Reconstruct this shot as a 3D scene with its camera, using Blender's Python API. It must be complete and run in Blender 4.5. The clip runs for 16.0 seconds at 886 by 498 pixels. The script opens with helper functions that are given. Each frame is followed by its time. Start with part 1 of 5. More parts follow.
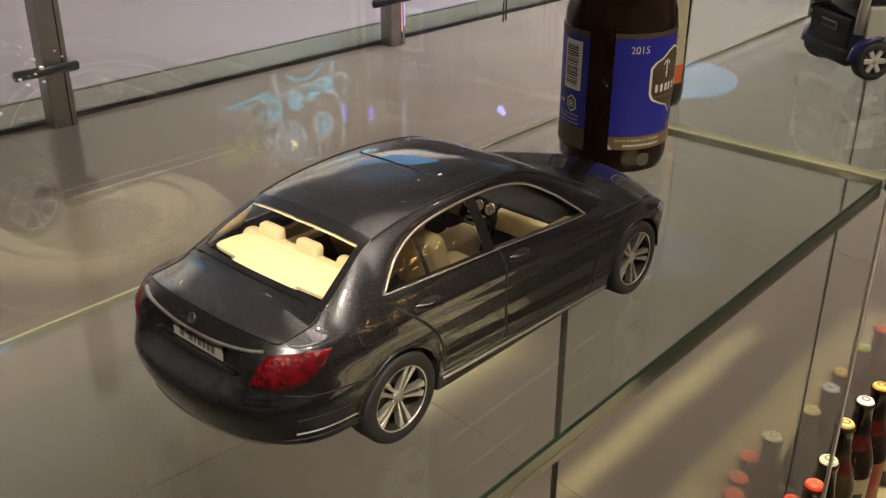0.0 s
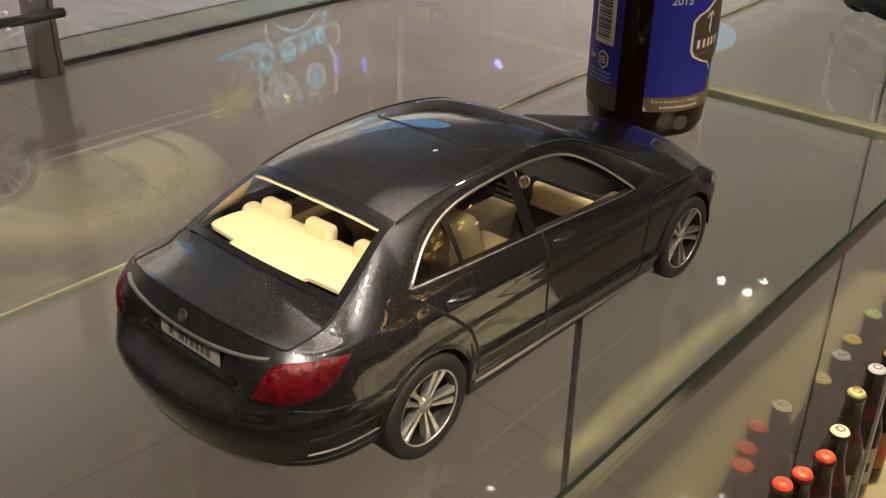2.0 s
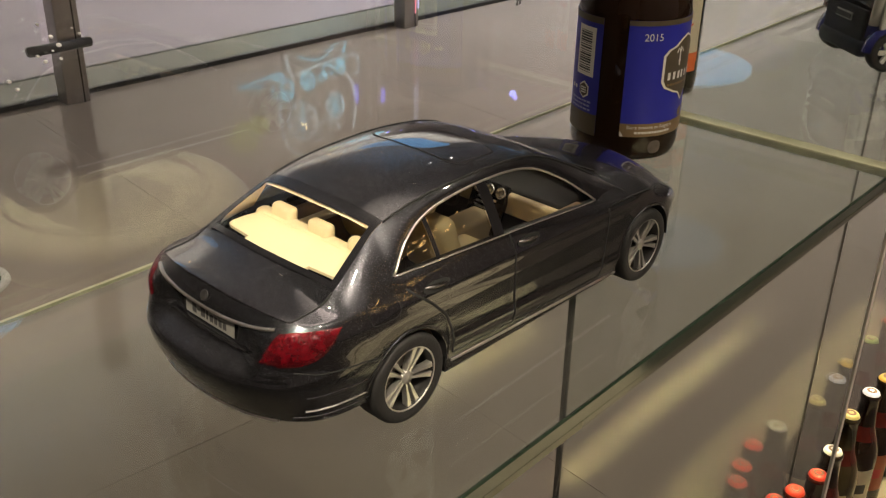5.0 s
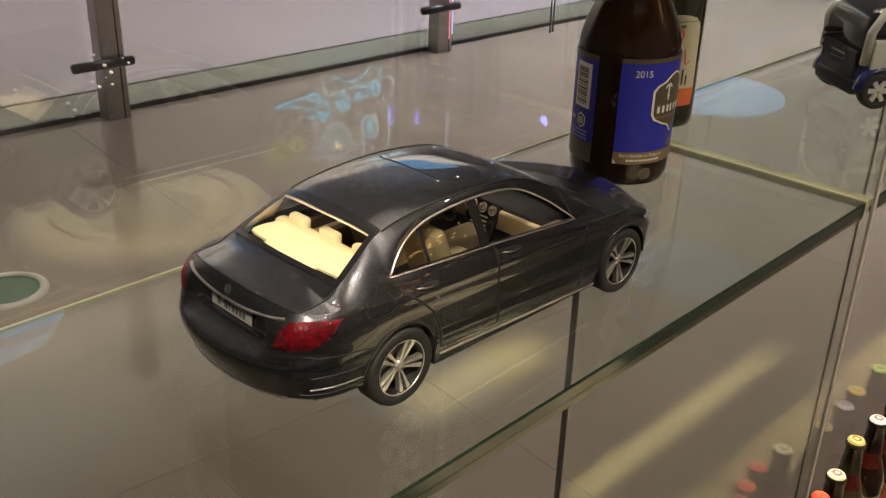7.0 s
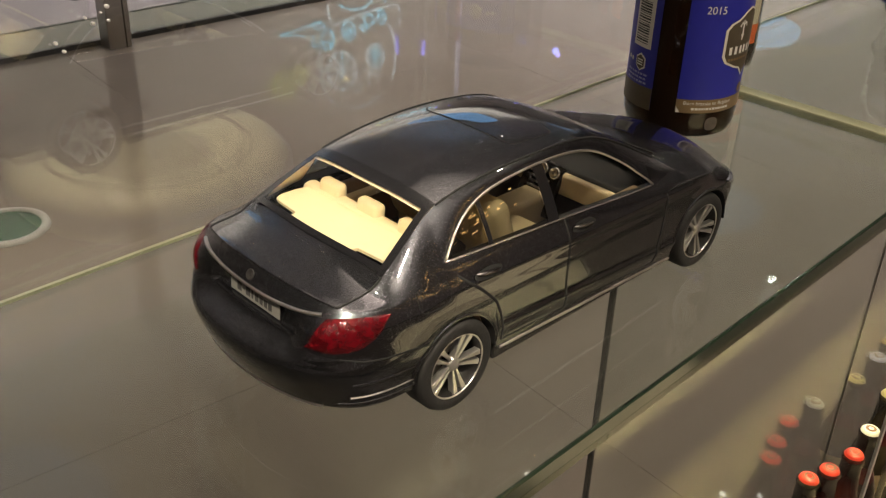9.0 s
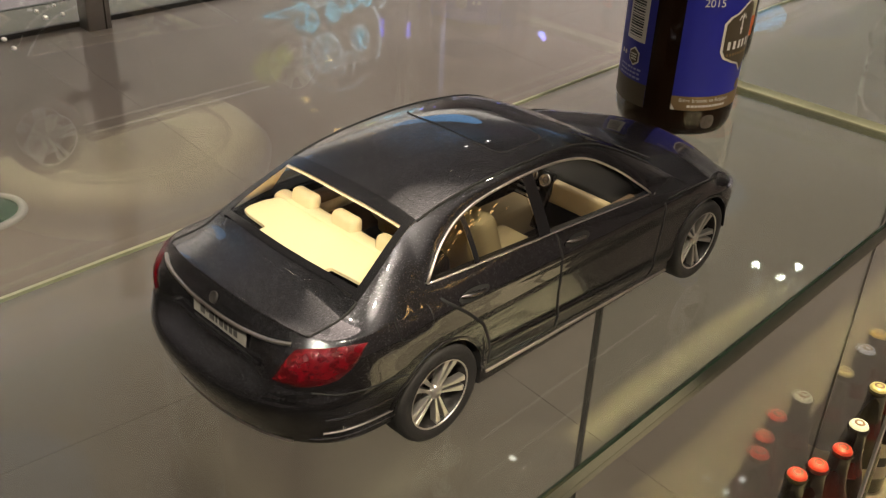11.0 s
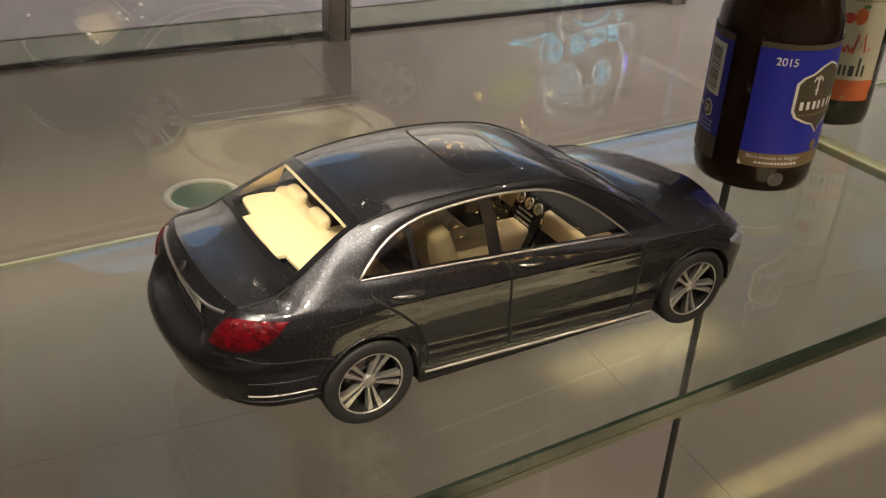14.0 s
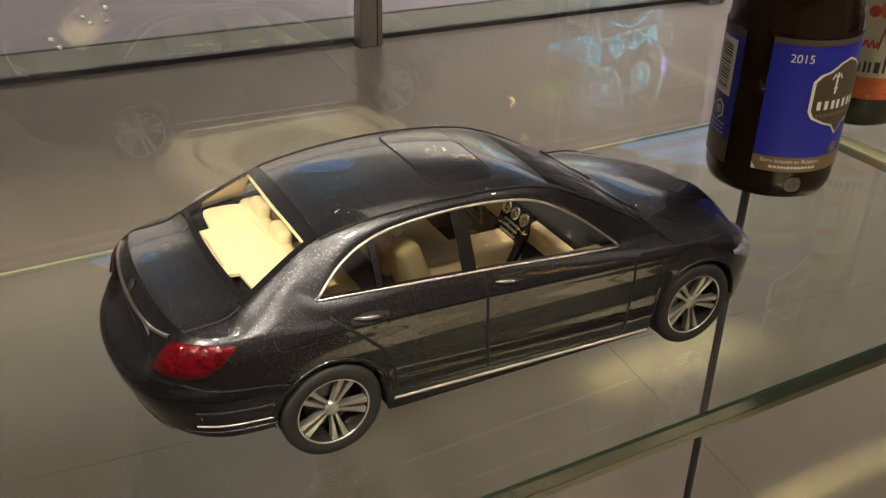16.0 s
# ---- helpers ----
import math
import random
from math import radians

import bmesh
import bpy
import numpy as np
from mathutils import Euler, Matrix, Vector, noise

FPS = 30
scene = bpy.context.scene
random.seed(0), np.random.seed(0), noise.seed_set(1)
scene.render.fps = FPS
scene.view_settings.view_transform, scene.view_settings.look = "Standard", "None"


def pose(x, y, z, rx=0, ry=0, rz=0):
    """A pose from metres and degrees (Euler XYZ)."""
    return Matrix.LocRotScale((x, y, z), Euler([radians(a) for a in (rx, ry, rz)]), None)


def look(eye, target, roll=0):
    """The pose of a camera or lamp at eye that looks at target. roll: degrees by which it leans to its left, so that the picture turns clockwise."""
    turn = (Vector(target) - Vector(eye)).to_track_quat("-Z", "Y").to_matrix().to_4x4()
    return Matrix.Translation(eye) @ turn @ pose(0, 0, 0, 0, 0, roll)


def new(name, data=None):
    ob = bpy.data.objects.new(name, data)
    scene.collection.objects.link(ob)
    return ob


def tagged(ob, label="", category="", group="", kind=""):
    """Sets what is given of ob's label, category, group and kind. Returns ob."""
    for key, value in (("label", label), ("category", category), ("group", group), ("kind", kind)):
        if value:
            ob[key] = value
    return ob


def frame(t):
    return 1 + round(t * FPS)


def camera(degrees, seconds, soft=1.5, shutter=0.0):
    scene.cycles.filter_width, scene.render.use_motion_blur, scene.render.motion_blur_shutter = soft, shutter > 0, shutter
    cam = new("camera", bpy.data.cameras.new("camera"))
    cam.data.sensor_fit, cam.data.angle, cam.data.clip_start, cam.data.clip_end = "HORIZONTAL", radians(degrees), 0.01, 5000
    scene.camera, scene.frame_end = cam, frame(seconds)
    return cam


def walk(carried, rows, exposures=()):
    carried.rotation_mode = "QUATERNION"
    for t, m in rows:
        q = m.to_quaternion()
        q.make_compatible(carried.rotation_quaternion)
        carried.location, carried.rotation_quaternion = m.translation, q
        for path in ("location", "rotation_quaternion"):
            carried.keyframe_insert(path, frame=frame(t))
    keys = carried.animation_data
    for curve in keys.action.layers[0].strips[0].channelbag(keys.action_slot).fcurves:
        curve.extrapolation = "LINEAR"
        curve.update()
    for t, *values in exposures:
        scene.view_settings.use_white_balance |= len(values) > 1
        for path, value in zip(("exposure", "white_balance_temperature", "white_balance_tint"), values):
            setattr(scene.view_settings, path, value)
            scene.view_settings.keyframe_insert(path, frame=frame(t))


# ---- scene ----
cam = camera(48.5, 16.0, soft=1.25)
# seconds, eye, point looked at, roll
PATH = [
    (0, (-0.2986, -0.2572, 1.0855), (0.1096, 0.0971, 0.8251), 0.16),
    (0.5, (-0.2900, -0.2438, 1.0792), (0.1130, 0.1084, 0.8081), 0.50),
    (1, (-0.2787, -0.2273, 1.0745), (0.1215, 0.1219, 0.7955), 0.64),
    (1.5, (-0.2695, -0.2137, 1.0705), (0.1298, 0.1310, 0.7846), 0.94),
    (2, (-0.2671, -0.2113, 1.0700), (0.1349, 0.1305, 0.7845), 0.92),
    (2.5, (-0.2662, -0.2113, 1.0702), (0.1383, 0.1278, 0.7850), 0.90),
    (3, (-0.2681, -0.2120, 1.0700), (0.1372, 0.1266, 0.7853), 0.99),
    (3.5, (-0.2725, -0.2183, 1.0724), (0.1345, 0.1218, 0.7918), 1.04),
    (4, (-0.2808, -0.2289, 1.0776), (0.1228, 0.1191, 0.8020), 0.69),
    (6.5, (-0.3274, -0.3026, 1.1025), (0.0696, 0.0636, 0.8413), 1.79),
    (7, (-0.3306, -0.3083, 1.1074), (0.0621, 0.0652, 0.8500), 1.72),
    (7.5, (-0.3240, -0.3014, 1.1059), (0.0640, 0.0720, 0.8412), 1.87),
    (8, (-0.3102, -0.2848, 1.1059), (0.0728, 0.0869, 0.8318), 1.92),
    (8.5, (-0.2995, -0.2575, 1.0947), (0.0776, 0.1089, 0.8058), 1.98),
    (9, (-0.2945, -0.2432, 1.0907), (0.0836, 0.1177, 0.7961), 2.11),
    (9.5, (-0.2850, -0.2285, 1.0888), (0.0969, 0.1240, 0.7890), 1.83),
    (10, (-0.2791, -0.2127, 1.0838), (0.1075, 0.1295, 0.7782), 2.20),
    (12.5, (-0.2562, -0.2594, 1.0965), (0.0914, 0.1256, 0.7948), 3.88),
    (13, (-0.2455, -0.2747, 1.0985), (0.0829, 0.1264, 0.7962), 3.88),
    (13.5, (-0.2295, -0.2937, 1.1011), (0.0756, 0.1287, 0.8037), 3.94),
    (14, (-0.2171, -0.3075, 1.1020), (0.0636, 0.1338, 0.8081), 3.28),
    (14.5, (-0.2070, -0.3175, 1.1044), (0.0575, 0.1366, 0.8147), 2.46),
    (15, (-0.2008, -0.3203, 1.1028), (0.0637, 0.1360, 0.8167), 2.09),
    (15.5, (-0.1931, -0.3126, 1.0979), (0.0716, 0.1422, 0.8095), 1.85),
    (16, (-0.1812, -0.2970, 1.0923), (0.0787, 0.1580, 0.7998), 1.61),
]
walk(cam, [(t, look(eye, target, roll)) for t, eye, target, roll in PATH], [(0.0, 0.05), (16.0, 0.05)])

# ---------------------------------------------------------------- light
world = bpy.data.worlds.new("room_air")
scene.world = world
world.use_nodes = True
world.node_tree.nodes["Background"].inputs["Color"].default_value = (0.9, 0.8, 0.7, 1)
world.node_tree.nodes["Background"].inputs["Strength"].default_value = 0.05


def lamp(name, kind, place, target, power, colour, size=0.2, size_y=None, spread=180.0, angle=40.0, blend=0.5):
    data = bpy.data.lights.new(name, kind)
    data.energy, data.color = power, colour
    if kind == "AREA":
        data.shape = "RECTANGLE" if size_y else "DISK"
        data.size = size
        if size_y:
            data.size_y = size_y
        data.spread = radians(spread)
    elif kind == "SPOT":
        data.spot_size, data.spot_blend, data.shadow_soft_size = radians(angle), blend, size
    else:
        data.shadow_soft_size = size
    ob = new(name, data)
    ob.matrix_world = look(place, target)
    return ob


WARM = (1.0, 0.86, 0.66)
# unseen fill lamps, added; beams narrow enough that they light what stands below them
lamp("ceiling_fill_lamp", "AREA", (0.4, -3.0, 3.75), (0.4, -2.8, 0.0), 90, (1.0, 0.84, 0.74), 11.0, 3.6, spread=110)
lamp("ceiling_fill_lamp", "AREA", (2.1, 0.85, 3.75), (2.1, 0.85, 0.0), 38, (1.0, 0.81, 0.70), 3.0, 2.1, spread=80)
lamp("ceiling_fill_lamp", "AREA", (4.6, 1.7, 3.75), (4.6, 1.7, 0.0), 190, (0.92, 0.90, 1.0), 3.0, 2.4, spread=80)
lamp("ceiling_fill_lamp", "AREA", (2.5, 4.8, 3.75), (2.5, 4.8, 0.0), 40, (0.95, 0.88, 0.97), 5.0, 2.0, spread=70)
# unseen lamps, added to brighten the far walls for the car's reflections
lamp("wall_fill_lamp", "AREA", (3.0, 7.6, 3.75), (3.0, 8.6, 2.2), 140, (1.0, 0.91, 0.82), 9.0, 0.4, spread=120)
# upward fill lamp, added so the far ceiling mirrors in the car's roof
lamp("far_ceiling_fill", "AREA", (3.6, 7.1, 3.30), (3.6, 7.1, 3.8), 260, (1.0, 0.93, 0.86), 9.6, 2.4, spread=160)
lamp("wall_fill_lamp", "AREA", (10.8, 2.0, 3.75), (12.0, 2.0, 2.2), 110, (1.0, 0.88, 0.86), 0.4, 7.0, spread=120)
lamp("display_spot", "SPOT", (-1.05, -0.80, 2.45), (-0.090, 0.0, 0.925), 360, WARM, 0.02, angle=5.2, blend=1.0)
lamp("display_spot", "SPOT", (0.15, -1.20, 2.7), (-0.02, -0.06, 0.90), 120, WARM, 0.04, angle=36, blend=0.35)
lamp("display_spot", "SPOT", (-0.12, 0.05, 2.85), (-0.105, -0.03, 0.91), 60, WARM, 0.04, angle=5.5, blend=1.0)
# unseen spot over the stool, added to brighten its mirrored seat
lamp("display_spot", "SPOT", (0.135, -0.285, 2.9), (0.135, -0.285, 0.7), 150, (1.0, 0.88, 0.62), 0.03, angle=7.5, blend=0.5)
lamp("display_spot", "SPOT", (-0.95, -0.75, 2.8), (0.0, 0.0, 0.9), 9, WARM, 0.025, angle=20, blend=0.9)
lamp("display_spot", "SPOT", (1.5, -0.9, 2.8), (0.22, 0.05, 0.95), 16, WARM, 0.03, angle=16, blend=0.9)
# narrow fill, added to lift the floor behind the car into a pool
lamp("ceiling_fill_lamp", "AREA", (0.0, 1.72, 3.75), (0.0, 1.72, 0.0), 3.0, (1.0, 0.88, 0.70), 1.5, 0.65, spread=16)
# framed spotlights that lay soft yellow bars of light on the floor behind and below the shelf
YEL = (1.0, 0.86, 0.42)
lamp("framing_spot", "AREA", (1.18, 0.45, 1.9), (1.18, 0.45, 0.0), 0.19, YEL, 0.74, 0.020, spread=2.4)
lamp("framing_spot", "AREA", (0.98, 0.83, 1.9), (0.98, 0.83, 0.0), 0.26, YEL, 0.38, 0.09, spread=5.0)
# unseen bar in front, added for pale streaks mirrored in the doors
lamp("framing_spot", "AREA", (0.45, -0.88, 2.4), (0.45, -0.88, 0.0), 0.12, (1.0, 0.85, 0.64), 1.1, 0.5, spread=4.0)
lamp("framing_spot", "AREA", (1.25, 0.0, 0.84), (1.25, 0.0, 0.0), 2.3, YEL, 1.1, 0.22, spread=4.0)

# ---------------------------------------------------------------- materials


def mat(name, base=(0.5, 0.5, 0.5), rough=0.5, metal=0.0, vary=0.12, scale=8.0, bump=0.0, bump_scale=60.0, emit=None, strength=0.0,
        coat=0.0, spec=0.5, sheen=0.0, rvary=0.0):
    m = bpy.data.materials.new(name)
    m.use_nodes = True
    nt = m.node_tree
    b = nt.nodes["Principled BSDF"]
    b.inputs["Roughness"].default_value = rough
    b.inputs["Metallic"].default_value = metal
    b.inputs["Specular IOR Level"].default_value = spec
    b.inputs["Coat Weight"].default_value = coat
    b.inputs["Coat Roughness"].default_value = 0.03
    b.inputs["Sheen Weight"].default_value = sheen
    b.inputs["Base Color"].default_value = (*base, 1)
    geo = nt.nodes.new("ShaderNodeTexCoord")
    if vary:
        n1 = nt.nodes.new("ShaderNodeTexNoise")
        n1.inputs["Scale"].default_value, n1.inputs["Detail"].default_value = scale, 6
        n2 = nt.nodes.new("ShaderNodeTexNoise")
        n2.inputs["Scale"].default_value, n2.inputs["Detail"].default_value = scale * 9, 3
        mix = nt.nodes.new("ShaderNodeMath")
        mix.operation = "MULTIPLY_ADD"
        mix.inputs[1].default_value = 0.35
        ramp = nt.nodes.new("ShaderNodeMapRange")
        ramp.inputs["From Min"].default_value, ramp.inputs["From Max"].default_value = 0.35, 1.0
        ramp.inputs["To Min"].default_value, ramp.inputs["To Max"].default_value = 1 - vary, 1 + vary
        hsv = nt.nodes.new("ShaderNodeHueSaturation")
        hsv.inputs["Color"].default_value = (*base, 1)
        for n in (n1, n2):
            nt.links.new(geo.outputs["Object"], n.inputs["Vector"])
        nt.links.new(n2.outputs["Fac"], mix.inputs[0])
        nt.links.new(n1.outputs["Fac"], mix.inputs[2])
        nt.links.new(mix.outputs[0], ramp.inputs["Value"])
        nt.links.new(ramp.outputs[0], hsv.inputs["Value"])
        nt.links.new(hsv.outputs[0], b.inputs["Base Color"])
        if rvary:
            rr = nt.nodes.new("ShaderNodeMapRange")
            rr.inputs["From Min"].default_value, rr.inputs["From Max"].default_value = 0.35, 1.0
            rr.inputs["To Min"].default_value, rr.inputs["To Max"].default_value = max(rough - rvary, 0.0), rough + rvary
            nt.links.new(mix.outputs[0], rr.inputs["Value"])
            nt.links.new(rr.outputs[0], b.inputs["Roughness"])
    if bump:
        n3 = nt.nodes.new("ShaderNodeTexNoise")
        n3.inputs["Scale"].default_value, n3.inputs["Detail"].default_value = bump_scale, 4
        bn = nt.nodes.new("ShaderNodeBump")
        bn.inputs["Strength"].default_value, bn.inputs["Distance"].default_value = bump, 0.002
        nt.links.new(geo.outputs["Object"], n3.inputs["Vector"])
        nt.links.new(n3.outputs["Fac"], bn.inputs["Height"])
        nt.links.new(bn.outputs["Normal"], b.inputs["Normal"])
    if emit:
        b.inputs["Emission Color"].default_value = (*emit, 1)
        b.inputs["Emission Strength"].default_value = strength
    return m


def glass(name, tint=(0.93, 0.97, 0.94), gloss=0.02, ior=1.5, smudge=0.0, density=1.0):
    """Clear pane: light goes straight through it, and it mirrors by Fresnel."""
    m = bpy.data.materials.new(name)
    m.use_nodes = True
    nt = m.node_tree
    out = nt.nodes["Material Output"]
    nt.nodes.remove(nt.nodes["Principled BSDF"])
    tr = nt.nodes.new("ShaderNodeBsdfTransparent")
    tr.inputs["Color"].default_value = (*tint, 1)
    gl = nt.nodes.new("ShaderNodeBsdfGlossy")
    gl.inputs["Roughness"].default_value = gloss
    lw = nt.nodes.new("ShaderNodeLayerWeight")
    lw.inputs["Blend"].default_value = 0.5
    pw = nt.nodes.new("ShaderNodeMath")
    pw.operation = "POWER"
    pw.inputs[1].default_value = 5.0
    fr = nt.nodes.new("ShaderNodeMath")
    fr.operation = "MULTIPLY_ADD"
    f0 = ((ior - 1) / (ior + 1)) ** 2
    fr.inputs[1].default_value, fr.inputs[2].default_value = 1 - f0, f0
    nt.links.new(lw.outputs["Facing"], pw.inputs[0])
    nt.links.new(pw.outputs[0], fr.inputs[0])
    mx = nt.nodes.new("ShaderNodeMixShader")
    nt.links.new(fr.outputs[0], mx.inputs["Fac"])
    nt.links.new(tr.outputs[0], mx.inputs[1])
    nt.links.new(gl.outputs[0], mx.inputs[2])
    last = mx
    if smudge:
        tc = nt.nodes.new("ShaderNodeTexCoord")
        no = nt.nodes.new("ShaderNodeTexNoise")
        no.inputs["Scale"].default_value, no.inputs["Detail"].default_value = 5.0, 6
        mr = nt.nodes.new("ShaderNodeMapRange")
        mr.inputs["From Min"].default_value, mr.inputs["From Max"].default_value = 0.4, 0.8
        mr.inputs["To Max"].default_value = smudge
        df = nt.nodes.new("ShaderNodeBsdfDiffuse")
        df.inputs["Color"].default_value = (0.75, 0.74, 0.70, 1)
        m2 = nt.nodes.new("ShaderNodeMixShader")
        nt.links.new(tc.outputs["Object"], no.inputs["Vector"])
        nt.links.new(no.outputs["Fac"], mr.inputs["Value"])
        nt.links.new(mr.outputs[0], m2.inputs["Fac"])
        nt.links.new(mx.outputs[0], m2.inputs[1])
        nt.links.new(df.outputs[0], m2.inputs[2])
        last = m2
    nt.links.new(last.outputs[0], out.inputs["Surface"])
    return m


def glow(name, colour, strength):
    return mat(name, colour, 0.4, vary=0.0, emit=colour, strength=strength)


M_FLOOR = mat("polished_floor_stone", (0.170, 0.143, 0.118), 0.014, vary=0.16, scale=1.3, rvary=0.008, spec=0.11)
M_JOINT = mat("dark_joint", (0.148, 0.130, 0.105), 0.1, vary=0.2)
M_PALE = mat("pale_lilac_floor", (0.365, 0.305, 0.34), 0.14, vary=0.08, scale=1.0)
M_STRIP = mat("grey_green_stone", (0.155, 0.155, 0.125), 0.25, vary=0.15, scale=3)
M_WALL = mat("plaster_wall", (0.62, 0.57, 0.53), 0.8, vary=0.10, scale=0.7, bump=0.1)
M_CEIL = mat("painted_ceiling", (0.42, 0.40, 0.385), 0.8, vary=0.06, scale=0.5)
M_GLASS = glass("clear_glass", (0.965, 0.985, 0.965), 0.0, smudge=0.015)
M_MIRRORISH = glass("reflective_glass", (0.955, 0.97, 0.95), 0.0, ior=1.95, smudge=0.012)
M_SHELF = glass("shelf_glass", (0.955, 0.98, 0.95), 0.0, ior=1.5, smudge=0.03)
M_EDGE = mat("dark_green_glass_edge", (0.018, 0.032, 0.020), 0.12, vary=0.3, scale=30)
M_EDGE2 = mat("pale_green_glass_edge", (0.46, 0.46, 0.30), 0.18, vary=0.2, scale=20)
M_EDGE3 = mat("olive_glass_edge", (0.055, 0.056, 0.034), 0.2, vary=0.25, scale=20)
M_STEEL = mat("brushed_steel", (0.42, 0.40, 0.38), 0.32, 1.0, vary=0.15, scale=40)
M_BLACK = mat("black_rubber", (0.012, 0.012, 0.012), 0.5, vary=0.2)
M_DARKMETAL = mat("dark_metal", (0.05, 0.05, 0.05), 0.35, 0.8, vary=0.2)

# ---------------------------------------------------------------- mesh helpers


def mesh_of(name, verts, faces, smooth=False):
    me = bpy.data.meshes.new(name)
    me.from_pydata([tuple(v) for v in verts], [], faces)
    me.validate()
    me.update()
    if smooth:
        me.polygons.foreach_set("use_smooth", [True] * len(me.polygons))
    return me


def put(name, me, material, parent=None, label="", m=None, category="", kind="", group=""):
    if material and not me.materials:
        me.materials.append(material)
    ob = new(name, me)
    if parent:
        ob.parent = parent
    if m is not None:
        ob.matrix_basis = m
    return tagged(ob, label, category, group, kind)


def part(name, bm, material, parent=None, label="", m=None, smooth=False, **tags):
    me = bpy.data.meshes.new(name)
    bm.normal_update()
    bm.to_mesh(me)
    bm.free()
    if smooth:
        me.polygons.foreach_set("use_smooth", [True] * len(me.polygons))
    return put(name, me, material, parent, label, m, **tags)


def thing(name, label, category, place=(0, 0, 0), rz=0.0, group="", kind=""):
    ob = new(name)
    ob.empty_display_size = 0.02
    ob.matrix_basis = pose(*place, 0, 0, rz)
    return tagged(ob, label, category, group, kind)


def box_bm(x0, x1, y0, y1, z0, z1, bevel=0.0, seg=2):
    bm = bmesh.new()
    bmesh.ops.create_cube(bm, size=1.0)
    for v in bm.verts:
        v.co = ((x0 + x1) / 2 + v.co.x * (x1 - x0), (y0 + y1) / 2 + v.co.y * (y1 - y0), (z0 + z1) / 2 + v.co.z * (z1 - z0))
    if bevel:
        bmesh.ops.bevel(bm, geom=bm.edges[:], offset=bevel, segments=seg, profile=0.5, affect="EDGES")
    return bm


def lathe(name, profile, n=40, a0=0.0, a1=360.0):
    """Turns (radius, height) pairs round z."""
    full = abs(a1 - a0) >= 360
    cols = n if full else n + 1
    verts, faces = [], []
    for i in range(cols):
        a = radians(a0 + (a1 - a0) * i / n)
        verts += [(r * math.cos(a), r * math.sin(a), z) for r, z in profile]
    k = len(profile)
    for i in range(n):
        j = (i + 1) % cols
        for p in range(k - 1):
            faces.append((i * k + p, j * k + p, j * k + p + 1, i * k + p + 1))
    return mesh_of(name, verts, faces, True)


def tube(name, points, radius, n=8, closed=False):
    """A round bar along points."""
    pts = [Vector(p) for p in points]
    verts, faces = [], []
    count = len(pts)
    for i, p in enumerate(pts):
        a = pts[(i - 1) % count] if closed or i else p
        b = pts[(i + 1) % count] if closed or i < count - 1 else p
        d = (b - a).normalized()
        side = d.cross(Vector((0, 0, 1)))
        side = side.normalized() if side.length > 1e-4 else Vector((1, 0, 0))
        up = side.cross(d)
        verts += [p + radius * (math.cos(2 * math.pi * k / n) * side + math.sin(2 * math.pi * k / n) * up) for k in range(n)]
    for i in range(count if closed else count - 1):
        j = (i + 1) % count
        for k in range(n):
            q = (k + 1) % n
            faces.append((i * n + k, i * n + q, j * n + q, j * n + k))
    if not closed:
        faces += [tuple(range(n - 1, -1, -1)), tuple(range((count - 1) * n, count * n))]
    return mesh_of(name, verts, faces, True)


def loft(name, rows, closed=False, smooth=True):
    """A skin over rows of points, all of one length."""
    k = len(rows[0])
    verts = [p for row in rows for p in row]
    faces = []
    for i in range(len(rows) - 1):
        for j in range(k if closed else k - 1):
            q = (j + 1) % k
            faces.append((i * k + j, i * k + q, (i + 1) * k + q, (i + 1) * k + j))
    return mesh_of(name, verts, faces, smooth)


def lerp_table(table, x):
    """Smooth curve through rows of (x, value, ...)."""
    xs = [r[0] for r in table]
    if x <= xs[0]:
        return table[0][1]
    if x >= xs[-1]:
        return table[-1][1]
    i = max(k for k in range(len(xs) - 1) if xs[k] <= x)
    def slope(k):
        if 0 < k < len(xs) - 1:
            return (table[k + 1][1] - table[k - 1][1]) / (xs[k + 1] - xs[k - 1])
        a, b = (0, 1) if k == 0 else (k - 1, k)
        return (table[b][1] - table[a][1]) / (xs[b] - xs[a])
    h = xs[i + 1] - xs[i]
    u = (x - xs[i]) / h
    return ((2 * u**3 - 3 * u**2 + 1) * table[i][1] + (u**3 - 2 * u**2 + u) * h * slope(i)
            + (-2 * u**3 + 3 * u**2) * table[i + 1][1] + (u**3 - u**2) * h * slope(i + 1))


# ---------------------------------------------------------------- the room
SHELF_Z = 0.86
FRONT, BACK = -0.0915, 0.134
DIVIDER = 0.3135

floor = tagged(part("floor", box_bm(-6, 12, -5, 10, -0.10, -0.004), M_JOINT), "polished grey-brown stone floor with thin dark joints", "floor", kind="structure")
TILE = 1.20
FLOOR_TURN = -6.3
tile_near = part("tmp_tile", box_bm(0, TILE - 0.0007, 0, TILE - 0.0007, -0.0045, 0.0, 0.0003, 1), M_FLOOR)
tile_mesh = tile_near.data
bpy.data.objects.remove(tile_near)
for i in range(-4, 8):
    for j in range(-4, 3):
        put("floor_tile", tile_mesh, M_FLOOR, floor, m=pose(0.79, 0.0, 0, 0, 0, FLOOR_TURN) @ pose(TILE * i, 0.93 + TILE * j, 0))
part("stone_strip", box_bm(-8, 12, 0.0, 0.30, -0.0045, 0.002), M_STRIP, floor, m=pose(1.285, 2.90, 0, 0, 0, -2.7))
part("strip_joint", box_bm(-8, 12, 0.285, 0.3015, -0.0045, 0.0035), M_BLACK, floor, "dark joint beside the strip", m=pose(1.285, 2.90, 0, 0, 0, -2.7))
